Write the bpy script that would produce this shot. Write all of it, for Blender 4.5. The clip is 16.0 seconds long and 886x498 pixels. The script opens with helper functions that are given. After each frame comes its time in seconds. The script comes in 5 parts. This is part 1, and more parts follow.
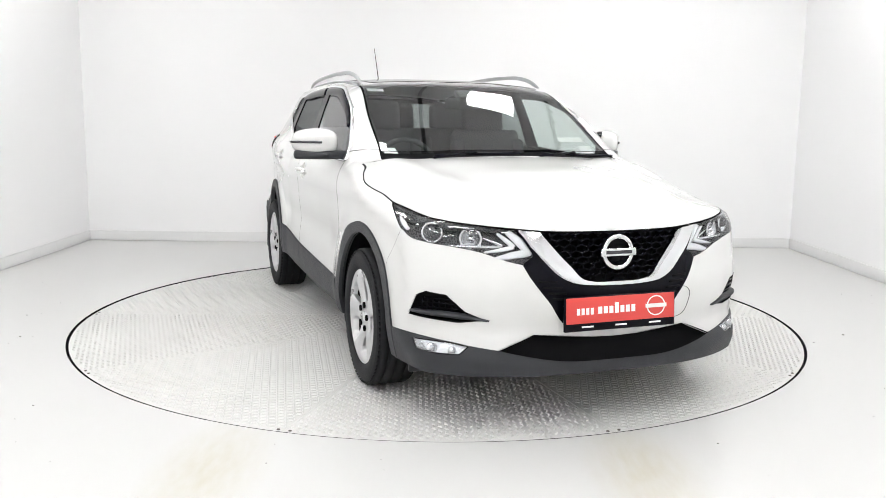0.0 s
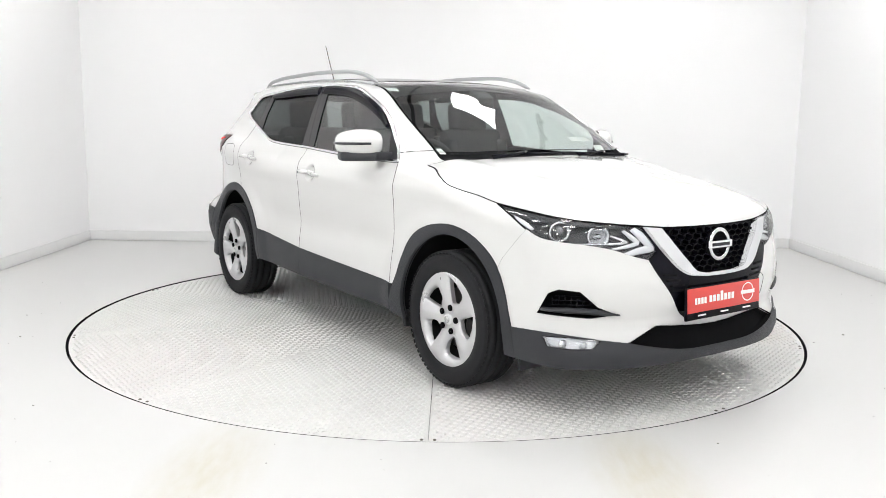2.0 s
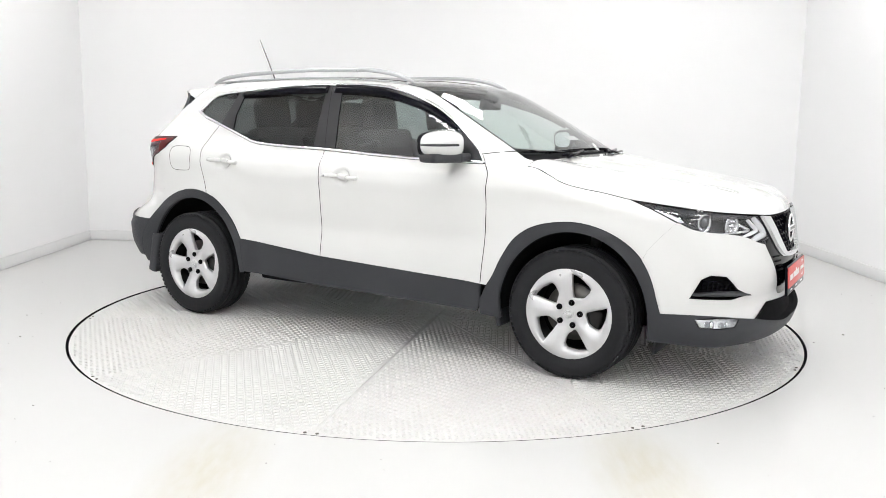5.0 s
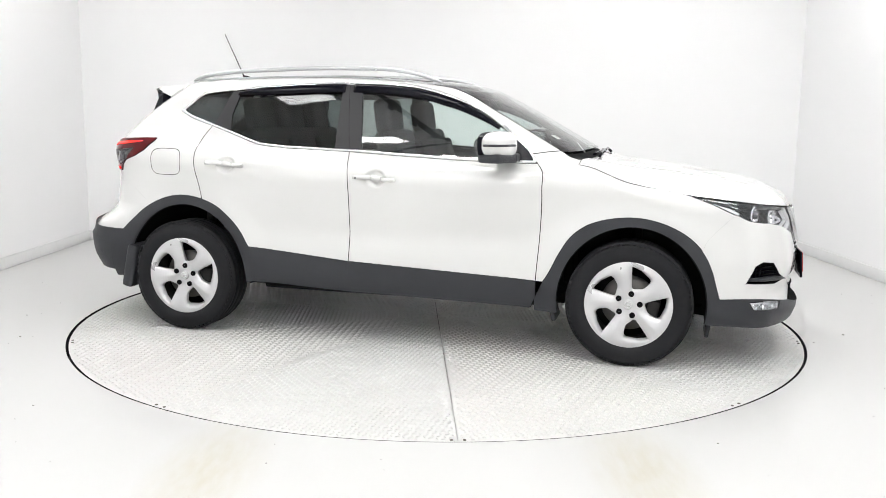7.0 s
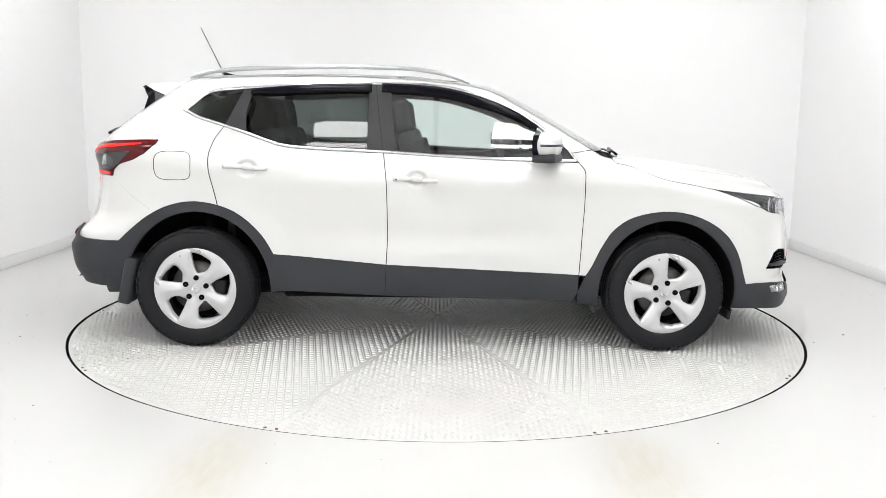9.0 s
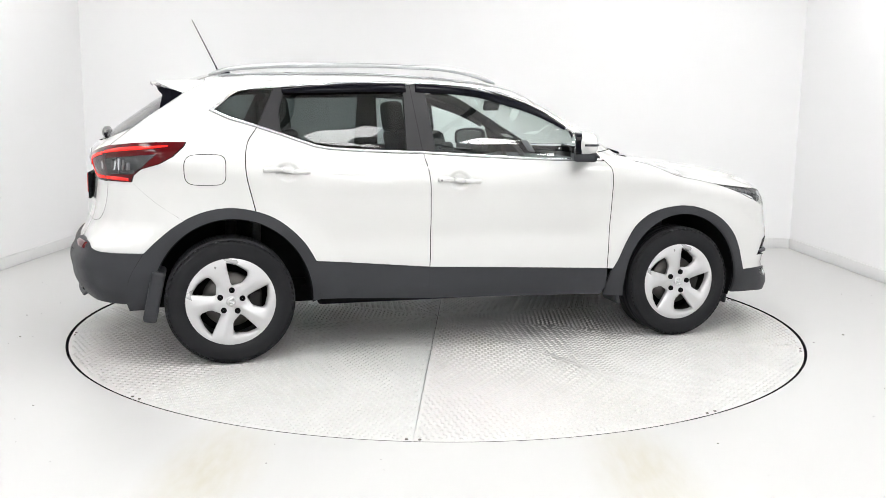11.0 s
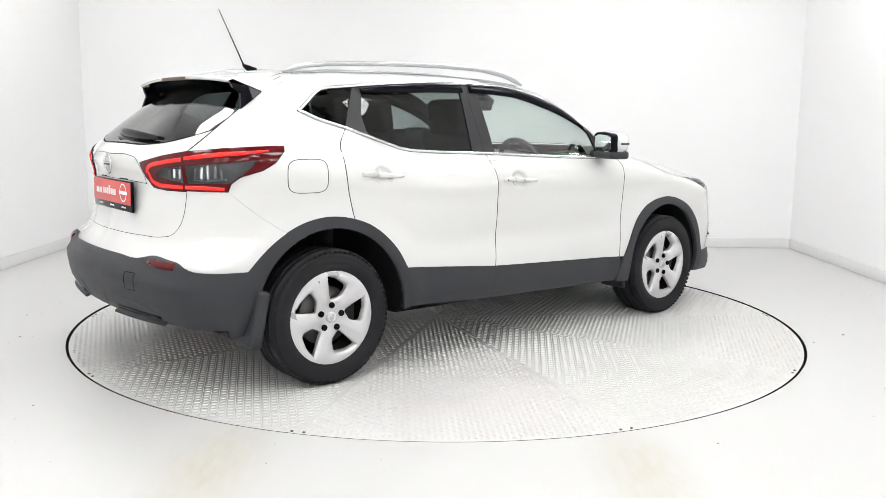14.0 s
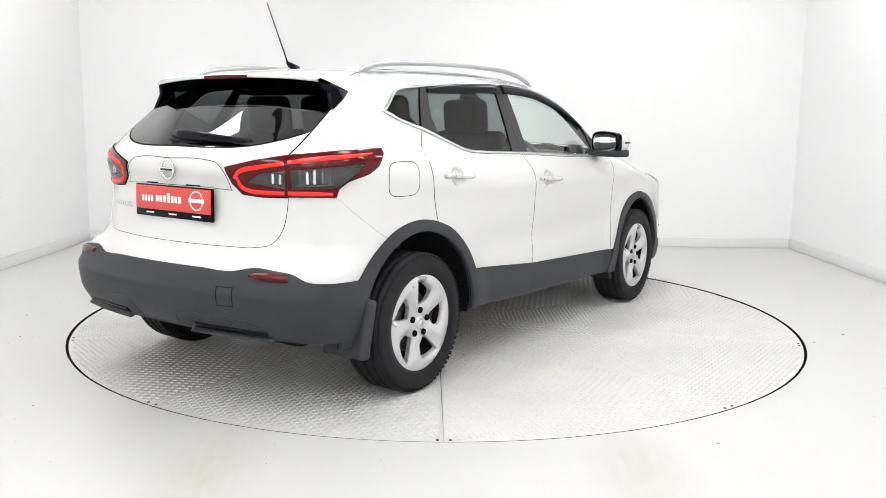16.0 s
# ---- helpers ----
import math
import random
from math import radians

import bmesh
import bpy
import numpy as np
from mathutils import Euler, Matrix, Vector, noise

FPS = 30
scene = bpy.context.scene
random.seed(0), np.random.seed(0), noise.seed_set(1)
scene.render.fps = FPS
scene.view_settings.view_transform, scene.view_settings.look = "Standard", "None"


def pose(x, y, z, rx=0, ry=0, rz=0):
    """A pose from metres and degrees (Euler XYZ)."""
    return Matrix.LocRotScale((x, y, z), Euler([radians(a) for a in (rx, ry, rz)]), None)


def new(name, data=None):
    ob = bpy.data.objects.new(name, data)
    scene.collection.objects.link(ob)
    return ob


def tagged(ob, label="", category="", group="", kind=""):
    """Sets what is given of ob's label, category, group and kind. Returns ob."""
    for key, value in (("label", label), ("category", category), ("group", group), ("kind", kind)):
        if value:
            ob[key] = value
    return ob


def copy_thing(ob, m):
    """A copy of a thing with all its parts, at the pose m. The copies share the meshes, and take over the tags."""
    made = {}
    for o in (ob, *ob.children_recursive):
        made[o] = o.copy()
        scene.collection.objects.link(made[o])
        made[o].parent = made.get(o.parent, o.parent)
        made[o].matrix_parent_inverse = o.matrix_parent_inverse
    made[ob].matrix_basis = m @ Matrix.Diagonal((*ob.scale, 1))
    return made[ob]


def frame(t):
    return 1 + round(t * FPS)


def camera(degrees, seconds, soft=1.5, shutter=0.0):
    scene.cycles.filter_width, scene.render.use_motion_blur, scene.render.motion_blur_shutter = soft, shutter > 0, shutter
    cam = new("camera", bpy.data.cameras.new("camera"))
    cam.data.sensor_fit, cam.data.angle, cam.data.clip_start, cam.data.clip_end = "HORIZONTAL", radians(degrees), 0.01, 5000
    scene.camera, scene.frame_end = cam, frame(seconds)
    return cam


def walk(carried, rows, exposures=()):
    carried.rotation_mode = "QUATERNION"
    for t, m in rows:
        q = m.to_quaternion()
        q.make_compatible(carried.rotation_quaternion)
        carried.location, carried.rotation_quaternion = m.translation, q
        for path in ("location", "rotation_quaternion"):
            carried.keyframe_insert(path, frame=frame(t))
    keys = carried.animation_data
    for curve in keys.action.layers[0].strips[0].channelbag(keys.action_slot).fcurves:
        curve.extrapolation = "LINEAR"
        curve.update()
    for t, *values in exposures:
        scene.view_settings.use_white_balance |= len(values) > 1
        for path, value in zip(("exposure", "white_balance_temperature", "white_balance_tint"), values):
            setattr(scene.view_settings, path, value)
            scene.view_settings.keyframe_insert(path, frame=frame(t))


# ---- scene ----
cam = camera(55.03, 16.0, soft=0.6)
EYE = Matrix.Translation((0, -5.559, 1.288)) @ pose(0, 0, 0, 90 - 8.632, 0, -0.31) @ pose(0, 0, 0, 0, 0, 0.734)
walk(cam, [(0.0, EYE), (16.0, EYE)], exposures=[(0.0, 0.11), (16.0, 0.11)])


def table_angle(t):
    """Degrees by which the turntable has turned at t seconds."""
    return -9.904 + 7.83 * (t - 8) + 0.0011 * (t - 8) ** 2


# ---- light ----
world = bpy.data.worlds.new("studio_dark")
scene.world = world
world.use_nodes = True
world.node_tree.nodes["Background"].inputs[0].default_value = (0.9, 0.93, 1, 1)
world.node_tree.nodes["Background"].inputs[1].default_value = 0.3
PANEL_GLOW = 13.9


# ---- materials ----
def material(name, colour, rough=0.5, metal=0.0, coat=0.0, vary=0.06, scale=6.0, bump=0.0, bump_scale=200.0, rough_vary=0.08,
             dirt=None, dirt_scale=1.2, dirt_amount=0.0, glow=0.0, spec=0.5, coords="Object"):
    m = bpy.data.materials.new(name)
    m.use_nodes = True
    nt = m.node_tree
    n, l = nt.nodes, nt.links
    b = n["Principled BSDF"]
    co = n.new("ShaderNodeTexCoord").outputs[coords]
    big = n.new("ShaderNodeTexNoise")
    big.inputs["Scale"].default_value, big.inputs["Detail"].default_value = scale, 5
    l.new(co, big.inputs["Vector"])
    fine = n.new("ShaderNodeTexNoise")
    fine.inputs["Scale"].default_value, fine.inputs["Detail"].default_value = bump_scale, 3
    l.new(co, fine.inputs["Vector"])
    mix = n.new("ShaderNodeMixRGB")
    lo = [max(0, c * (1 - vary)) for c in colour]
    hi = [min(1, c * (1 + vary)) for c in colour]
    mix.inputs[1].default_value, mix.inputs[2].default_value = (*lo, 1), (*hi, 1)
    l.new(big.outputs["Fac"], mix.inputs[0])
    out = mix.outputs[0]
    if dirt:
        spot = n.new("ShaderNodeTexNoise")
        spot.inputs["Scale"].default_value, spot.inputs["Detail"].default_value = dirt_scale, 8
        spot.inputs["Roughness"].default_value = 0.65
        l.new(co, spot.inputs["Vector"])
        r = n.new("ShaderNodeMapRange")
        r.inputs["From Min"].default_value, r.inputs["From Max"].default_value = 0.52, 0.75
        r.inputs["To Max"].default_value = dirt_amount
        l.new(spot.outputs["Fac"], r.inputs["Value"])
        mix2 = n.new("ShaderNodeMixRGB")
        mix2.inputs[2].default_value = (*dirt, 1)
        l.new(out, mix2.inputs[1])
        l.new(r.outputs[0], mix2.inputs[0])
        out = mix2.outputs[0]
    l.new(out, b.inputs["Base Color"])
    rr = n.new("ShaderNodeMapRange")
    rr.inputs["To Min"].default_value, rr.inputs["To Max"].default_value = max(0.02, rough - rough_vary), min(1, rough + rough_vary)
    l.new(big.outputs["Fac"], rr.inputs["Value"])
    l.new(rr.outputs[0], b.inputs["Roughness"])
    b.inputs["Metallic"].default_value = metal
    b.inputs["Specular IOR Level"].default_value = spec
    b.inputs["Coat Weight"].default_value = coat
    b.inputs["Coat Roughness"].default_value = 0.03
    if bump:
        bp = n.new("ShaderNodeBump")
        bp.inputs["Strength"].default_value, bp.inputs["Distance"].default_value = bump, 0.002
        l.new(fine.outputs["Fac"], bp.inputs["Height"])
        l.new(bp.outputs[0], b.inputs["Normal"])
    if glow:
        l.new(out, b.inputs["Emission Color"])
        b.inputs["Emission Strength"].default_value = glow
    return m


def glass(name, tint, gloss=1.0):
    """A thin pane: it lets tinted light through and mirrors more at grazing angles."""
    m = bpy.data.materials.new(name)
    m.use_nodes = True
    n, l = m.node_tree.nodes, m.node_tree.links
    n.remove(n["Principled BSDF"])
    clear = n.new("ShaderNodeBsdfTransparent")
    clear.inputs[0].default_value = (*tint, 1)
    shine = n.new("ShaderNodeBsdfGlossy")
    shine.inputs["Roughness"].default_value = 0.015
    shine.inputs[0].default_value = (gloss, gloss, gloss, 1)
    lw = n.new("ShaderNodeLayerWeight")
    lw.inputs["Blend"].default_value = 0.5
    pw = n.new("ShaderNodeMath")
    pw.operation = "POWER"
    pw.inputs[1].default_value = 5
    l.new(lw.outputs["Facing"], pw.inputs[0])
    fr = n.new("ShaderNodeMath")
    fr.operation = "MULTIPLY_ADD"
    fr.inputs[1].default_value, fr.inputs[2].default_value = 0.9, 0.095
    l.new(pw.outputs[0], fr.inputs[0])
    mix = n.new("ShaderNodeMixShader")
    l.new(fr.outputs[0], mix.inputs[0])
    l.new(clear.outputs[0], mix.inputs[1])
    l.new(shine.outputs[0], mix.inputs[2])
    l.new(mix.outputs[0], n["Material Output"].inputs[0])
    return m


PAINT = material("white_car_paint", (.68, .68, .67), .22, coat=1.0, vary=.01, scale=3, rough_vary=.03)
CLADDING = material("grained_black_plastic", (.031, .033, .038), .50, spec=.34, vary=.12, scale=9, bump=.35, bump_scale=900)
GLOSS_BLACK = material("gloss_black_trim", (.004, .004, .007), .10, spec=.11, coat=.0, vary=.2)
PILLAR = material("satin_black_pillar_film", (.020, .020, .023), .34, spec=.4, vary=.1)
DARK = material("unlit_black_cavity", (.006, .006, .007), .8, spec=.08, vary=.2)
LINER = material("felt_wheel_liner", (.010, .010, .012), .9, spec=.06, vary=.3, bump=.6, bump_scale=120)
RUBBER = material("tyre_rubber", (.010, .0105, .0125), .66, spec=.26, vary=.2, scale=12, bump=.3, bump_scale=300, dirt=(.10, .09, .08), dirt_scale=7, dirt_amount=.06)
ALLOY = material("silver_alloy", (.60, .60, .61), .30, metal=.55, coat=.4, vary=.03, dirt=(.40, .38, .36), dirt_scale=20, dirt_amount=.05)
CHROME = material("bright_chrome", (.72, .73, .74), .10, metal=1, vary=.03, rough_vary=.03)
SATIN = material("satin_roof_rail", (.48, .49, .50), .30, metal=.9, vary=.04)
DISC = material("worn_brake_steel", (.13, .125, .12), .45, metal=.7, vary=.15, scale=30)
STEEL = material("dark_cast_steel", (.028, .027, .027), .6, spec=.2, metal=.4, vary=.3)
SCREEN = glass("windscreen_glass", (.80, .86, .84))
CLEAR = glass("side_window_glass", (.85, .92, .90))
PRIVACY = glass("privacy_glass", (.30, .34, .335), .4)
REAR_TINT = glass("dark_rear_glass", (.26, .28, .28))
LENS = glass("clear_lamp_lens", (.94, .95, .96), .55)
RED_LENS = material("red_lamp_plastic", (.085, .002, .004), .10, spec=.3, coat=.0, vary=.15, scale=20)
RED_GLOW = material("lit_red_lamp_strip", (.75, .012, .010), .2, coat=.0, vary=.25, scale=30, glow=.45)
SMOKE_LENS = material("smoked_lamp_reflector", (.14, .14, .15), .22, metal=.6, coat=1, vary=.4, scale=45)
REFLECTOR = material("lamp_bowl_silver", (.80, .81, .83), .22, metal=.85, vary=.2, scale=30)
LAMP_DARK = material("lamp_housing_grey", (.05, .052, .057), .25, metal=.3, vary=.25, scale=18)
DRL = material("light_guide_white", (.86, .87, .89), .15, coat=1, vary=.03)
PLATE_RED = material("red_plate_film", (.66, .055, .045), .35, coat=.3, vary=.04)
PRINT = material("white_print", (.85, .85, .84), .5, vary=.02)
PAPER = material("white_paper", (.85, .85, .84), .7, vary=.03)
CLOTH = material("charcoal_seat_cloth", (.030, .030, .033), .95, vary=.25, scale=25, bump=.1, bump_scale=500)
TRIM = material("dashboard_plastic", (.022, .022, .024), .6, vary=.15, bump=.3, bump_scale=600)
LINING = material("grey_headlining", (.36, .36, .35), .95, vary=.05)
MIRROR = material("mirror_glass", (.9, .92, .93), .02, metal=1, vary=.01, rough_vary=0)
TREAD = material("worn_tread_plate", (.61, .607, .598), .46, metal=.12, vary=.07, scale=1.6, bump=.12, bump_scale=260, dirt=(.34, .32, .29), dirt_scale=2.3, dirt_amount=.12)
WALL = material("matt_white_wall_paint", (.92, .92, .925), .75, vary=.012, scale=.8, bump=.08, bump_scale=90, rough_vary=.05)
FLOOR = material("white_floor_paint", (.575, .573, .568), .30, coat=.15, vary=.015, scale=1.3, bump=.05, bump_scale=60, rough_vary=.02)
def floor_smears(m):
    """Two pale brown smears worn into the floor paint in front of the turntable."""
    n, l = m.node_tree.nodes, m.node_tree.links
    b = n["Principled BSDF"]
    old = b.inputs["Base Color"].links[0].from_socket
    co = n.new("ShaderNodeTexCoord").outputs["Object"]
    total = None
    for cx, cy, w, h in ((-.84, -2.58, .24, .62), (.78, -2.55, .24, .60)):
        mp = n.new("ShaderNodeMapping")
        mp.vector_type = "TEXTURE"
        mp.inputs["Location"].default_value = (cx, cy, 0)
        mp.inputs["Scale"].default_value = (w, h, 1)
        l.new(co, mp.inputs["Vector"])
        g = n.new("ShaderNodeTexGradient")
        g.gradient_type = "SPHERICAL"
        l.new(mp.outputs[0], g.inputs["Vector"])
        if total is None:
            total = g.outputs["Fac"]
        else:
            ad = n.new("ShaderNodeMath")
            ad.operation = "ADD"
            l.new(total, ad.inputs[0])
            l.new(g.outputs["Fac"], ad.inputs[1])
            total = ad.outputs[0]
    st = n.new("ShaderNodeMapping")
    st.inputs["Scale"].default_value = (28, 7, 1)
    l.new(co, st.inputs["Vector"])
    ns = n.new("ShaderNodeTexNoise")
    ns.inputs["Scale"].default_value, ns.inputs["Detail"].default_value = 1, 6
    l.new(st.outputs[0], ns.inputs["Vector"])
    mu = n.new("ShaderNodeMath")
    mu.operation = "MULTIPLY"
    l.new(total, mu.inputs[0])
    l.new(ns.outputs["Fac"], mu.inputs[1])
    mix = n.new("ShaderNodeMixRGB")
    mix.inputs[2].default_value = (.46, .42, .30, 1)
    l.new(mu.outputs[0], mix.inputs[0])
    l.new(old, mix.inputs[1])
    l.new(mix.outputs[0], b.inputs["Base Color"])


floor_smears(FLOOR)
SKIRT = material("off_white_skirting", (.82, .82, .82), .5, vary=.02)
SPECK = material("dark_grit", (.10, .09, .08), .9, vary=.4)
CEILING = material("white_ceiling_tile", (.90, .90, .90), .85, vary=.02)
TRUSS = material("black_lighting_track", (.02, .02, .02), .5, vary=.2)
LAMP = bpy.data.materials.new("lit_panel_diffuser")
LAMP.use_nodes = True
LAMP.node_tree.nodes["Principled BSDF"].inputs["Emission Color"].default_value = (1, .995, .985, 1)
LAMP.node_tree.nodes["Principled BSDF"].inputs["Emission Strength"].default_value = PANEL_GLOW


# ---- the car's skin as a smooth solid ----
def curve(xs, ys):
    """Smooth curve through points, held flat beyond the ends."""
    xs, ys = np.array(xs, float), np.array(ys, float)
    d = np.diff(ys) / np.diff(xs)
    m = np.concatenate([[d[0]], (d[1:] * np.diff(xs)[:-1] + d[:-1] * np.diff(xs)[1:]) / (xs[2:] - xs[:-2]), [d[-1]]])

    def at(x):
        x = np.clip(x, xs[0], xs[-1])
        i = np.clip(np.searchsorted(xs, x) - 1, 0, len(xs) - 2)
        h = xs[i + 1] - xs[i]
        t = (x - xs[i]) / h
        return ((1 + 2 * t) * (1 - t) ** 2 * ys[i] + t * (1 - t) ** 2 * h * m[i]
                + t * t * (3 - 2 * t) * ys[i + 1] + t * t * (t - 1) * h * m[i + 1])
    return at


def ramp(a, b, x):
    t = np.clip((x - a) / (b - a), 0, 1)
    return t * t * (3 - 2 * t)


def smax(a, b, k):
    return np.maximum(a, b) + np.maximum(k - abs(a - b), 0) ** 2 / (4 * k)


SIDE = curve([.12, .25, .35, .50, .70, .85, .96, 1.03, 1.08, 1.13, 1.20, 1.30, 1.40, 1.50, 1.60],
             [.80, .858, .882, .886, .882, .888, .893, .868, .824, .799, .775, .739, .700, .658, .613])
TAPER = curve([-2.2, -1.8, -1.54, -1.2, -.6, .6, 1.0, 1.4, 1.8, 2.2], [.86, .92, .955, .985, 1, 1, .995, .980, .952, .895])
LIFT = curve([-1.7, -1.4, -1.0, -.6], [.10, .085, .03, 0])
NOSE = curve([.12, .22, .29, .335, .40, .50, .60, .70, .80, .88, .95, 1.02], [2.13, 2.215, 2.242, 2.232, 2.206, 2.222, 2.225, 2.205, 2.185, 2.155, 2.10, 1.95])
NOSE_PLAN = curve([0, .2, .4, .55, .68, .78, .86, .95], [0, .01, .042, .092, .160, .235, .335, .62])
TAIL = curve([.2, .30, .37, .42, .50, .56, .585, .62, .645, .70, .85, 1.0, 1.07, 1.12, 1.17, 1.33, 1.45, 1.6],
             [2.03, 2.075, 2.115, 2.148, 2.166, 2.168, 2.150, 2.142, 2.126, 2.09, 2.05, 2.045, 2.06, 2.04, 1.985, 1.775, 1.60, 1.40])
BUMPER_PLAN = curve([0, .2, .4, .55, .68, .78, .85, .92], [0, .008, .030, .058, .095, .15, .23, .42])
TAIL_PLAN = curve([0, .2, .4, .55, .68, .78, .85, .95], [0, .01, .045, .09, .16, .26, .40, .7])
BONNET = curve([.8, 1.1, 1.32, 1.67, 1.9, 2.05, 2.15, 2.25], [1.13, 1.10, 1.072, 1.027, .985, .94, .885, .80])
BONNET_DROP = curve([.9, 1.15, 1.4, 1.7, 2.0], [.03, .05, .085, .105, .10])
CABIN = curve([-2.0, -1.7, -1.33, -.9, -.4, 0, .2, .35, .6, .85, 1.1, 1.4],
              [1.44, 1.495, 1.535, 1.553, 1.556, 1.537, 1.518, 1.494, 1.380, 1.244, 1.102, .92])


def shell(x, y, z):
    """Below 0 inside the car's outer skin, above 0 outside."""
    a = abs(y)
    low = ramp(.74, .62, z)
    w = SIDE(z - LIFT(x) * ramp(1.36, 1.12, z)) * (TAPER(x) + low * .055 * ramp(-1.6, -1.95, x))
    w = w - .010 * np.exp(-((z - .64) / .08) ** 2) * ramp(.95, .6, abs(x))
    for wx in (1.323, -1.323):
        r = np.hypot(x - wx, z - .335)
        w = w + .016 * ramp(.62, .46, r) * ramp(.9, .7, z)
    for cx, cz in ((-.085, .962), (-1.02, 1.012)):
        w = w - 0.020 * ramp(1, .5, np.hypot((x - cx) / .066, (z - cz) / .054))
    ridge = .010 * np.exp(-((a - (.62 - .22 * (x - 1.1))) / .07) ** 2)
    bonnet = BONNET(x) - BONNET_DROP(x) * (a / .75) ** 2.4 + ridge
    xs = x + .14 * a * a * ramp(-.6, .4, x)
    cabin = CABIN(xs) - .03 * (a / .6) ** 3
    top = np.maximum(bonnet * (x > .7) + .2 * (x <= .7), cabin)
    body = smax(a - w, z - top, .06)
    body = smax(body, x - (NOSE(z) - NOSE_PLAN(a)), .06)
    return smax(body, -(TAIL(z) - TAIL_PLAN(a) * (1 - low) - BUMPER_PLAN(a) * low) - x, .07)


def first_hit(o, d, reach, steps=160):
    """First places where the rays o + k d enter the skin."""
    o, d = np.asarray(o, float), np.asarray(d, float)
    ks = np.linspace(0, reach, steps)
    pts = o[:, None] + d[:, None] * ks[None, :, None]
    inside = shell(pts[..., 0], pts[..., 1], pts[..., 2]) < 0
    i = np.where(inside.any(1), inside.argmax(1), steps - 1)
    lo, hi = ks[np.maximum(i - 1, 0)], ks[i]
    for _ in range(22):
        m = (lo + hi) / 2
        q = o + d * m[:, None]
        s = shell(q[:, 0], q[:, 1], q[:, 2]) < 0
        lo, hi = np.where(s, lo, m), np.where(s, m, hi)
    return o + d * ((lo + hi) / 2)[:, None]


def skin_normal(p):
    e = .004
    g = np.stack([shell(*(p + e * v).T) - shell(*(p - e * v).T) for v in np.eye(3)], 1)
    return g / np.linalg.norm(g, axis=1)[:, None]


TURN_AT = 1.1


def wrap(uv):
    """Girth coordinates (s, z) of the car's right flank, nose (s = 2.3) to tail (s = -2.3), to places on the skin.
    Past the centre line of nose or tail they run on round the other flank."""
    s, z = np.asarray(uv, float).T
    over = np.maximum(abs(s) - TURN_AT, 0)
    ang = over / 1.2 * math.pi / 2
    d = np.stack([-np.sin(ang) * np.sign(s), np.cos(ang), 0 * s], 1)
    axis = np.stack([np.clip(s, -TURN_AT, TURN_AT), 0 * s, z], 1)
    return first_hit(axis - d * 1.6, d, 1.6)


def unwrap(p):
    x, y, z = np.asarray(p, float).T
    over = np.arctan2(np.maximum(abs(x) - TURN_AT, 0), -y) / (math.pi / 2) * 1.2
    return np.stack([np.where(abs(x) > TURN_AT, np.sign(x) * (TURN_AT + over), x), z], 1)


def drop(xy):
    """Places on the skin straight below the plan coordinates (x, y)."""
    x, y = np.asarray(xy, float).T
    return first_hit(np.stack([x, y, 0 * x + 1.8], 1), np.array([[0, 0, -1.0]]) + np.zeros((len(x), 3)), 1.5)

# ---- mesh helpers ----
def data_of(name, verts, faces, smooth=True, normals=None):
    me = bpy.data.meshes.new(name)
    me.from_pydata([tuple(map(float, v)) for v in verts], [], [tuple(int(i) for i in f) for f in faces])
    me.update()
    if smooth:
        me.polygons.foreach_set("use_smooth", [True] * len(me.polygons))
    if normals is not None:
        me.normals_split_custom_set_from_vertices([tuple(map(float, v)) for v in normals])
    return me


def part(name, data, mat, parent, label="", at=None):
    """One mesh object under a thing or under a part."""
    if isinstance(data, bmesh.types.BMesh):
        me = bpy.data.meshes.new(name)
        data.to_mesh(me)
        data.free()
        data = me
    if not data.materials:
        data.materials.append(mat)
        if any(p.material_index for p in data.polygons):
            data.materials.append(DARK)
    ob = new(name, data)
    ob.parent = parent
    if at is not None:
        ob.matrix_basis = at
    if label:
        ob["label"] = label
    return ob


def empty(name, label, category, group="", kind=""):
    return tagged(new(name), label, category, group, kind)


def block(size, at=(0, 0, 0), bevel=0.0, seg=2, turn=(0, 0, 0), smooth=True):
    bm = bmesh.new()
    bmesh.ops.create_cube(bm, size=1, matrix=pose(*at, *turn) @ Matrix.Diagonal((*size, 1)))
    if bevel:
        bmesh.ops.bevel(bm, geom=bm.edges[:], offset=bevel, segments=seg, profile=.6, affect="EDGES")
    for f in bm.faces:
        f.smooth = smooth and bevel > 0
    return bm


def joined(*bms):
    """Several shapes as one mesh."""
    out = bmesh.new()
    for b in bms:
        me = bpy.data.meshes.new("piece")
        b.to_mesh(me)
        b.free()
        out.from_mesh(me)
        bpy.data.meshes.remove(me)
    return out


def lathe(profile, n=48, axis="y"):
    """Rings of (radius, height) round an axis."""
    v, f = [], []
    for r, h in profile:
        for i in range(n):
            a = 2 * math.pi * i / n
            c, s = r * math.cos(a), r * math.sin(a)
            v.append((c, h, s) if axis == "y" else (c, s, h) if axis == "z" else (h, c, s))
    for j in range(len(profile) - 1):
        for i in range(n):
            k = (i + 1) % n
            f.append((j * n + i, j * n + k, (j + 1) * n + k, (j + 1) * n + i))
    return v, f


def bm_of(v, f, smooth=True):
    bm = bmesh.new()
    bv = [bm.verts.new(p) for p in v]
    for q in f:
        try:
            bm.faces.new([bv[i] for i in q]).smooth = smooth
        except ValueError:
            pass
    bmesh.ops.recalc_face_normals(bm, faces=bm.faces[:])
    return bm


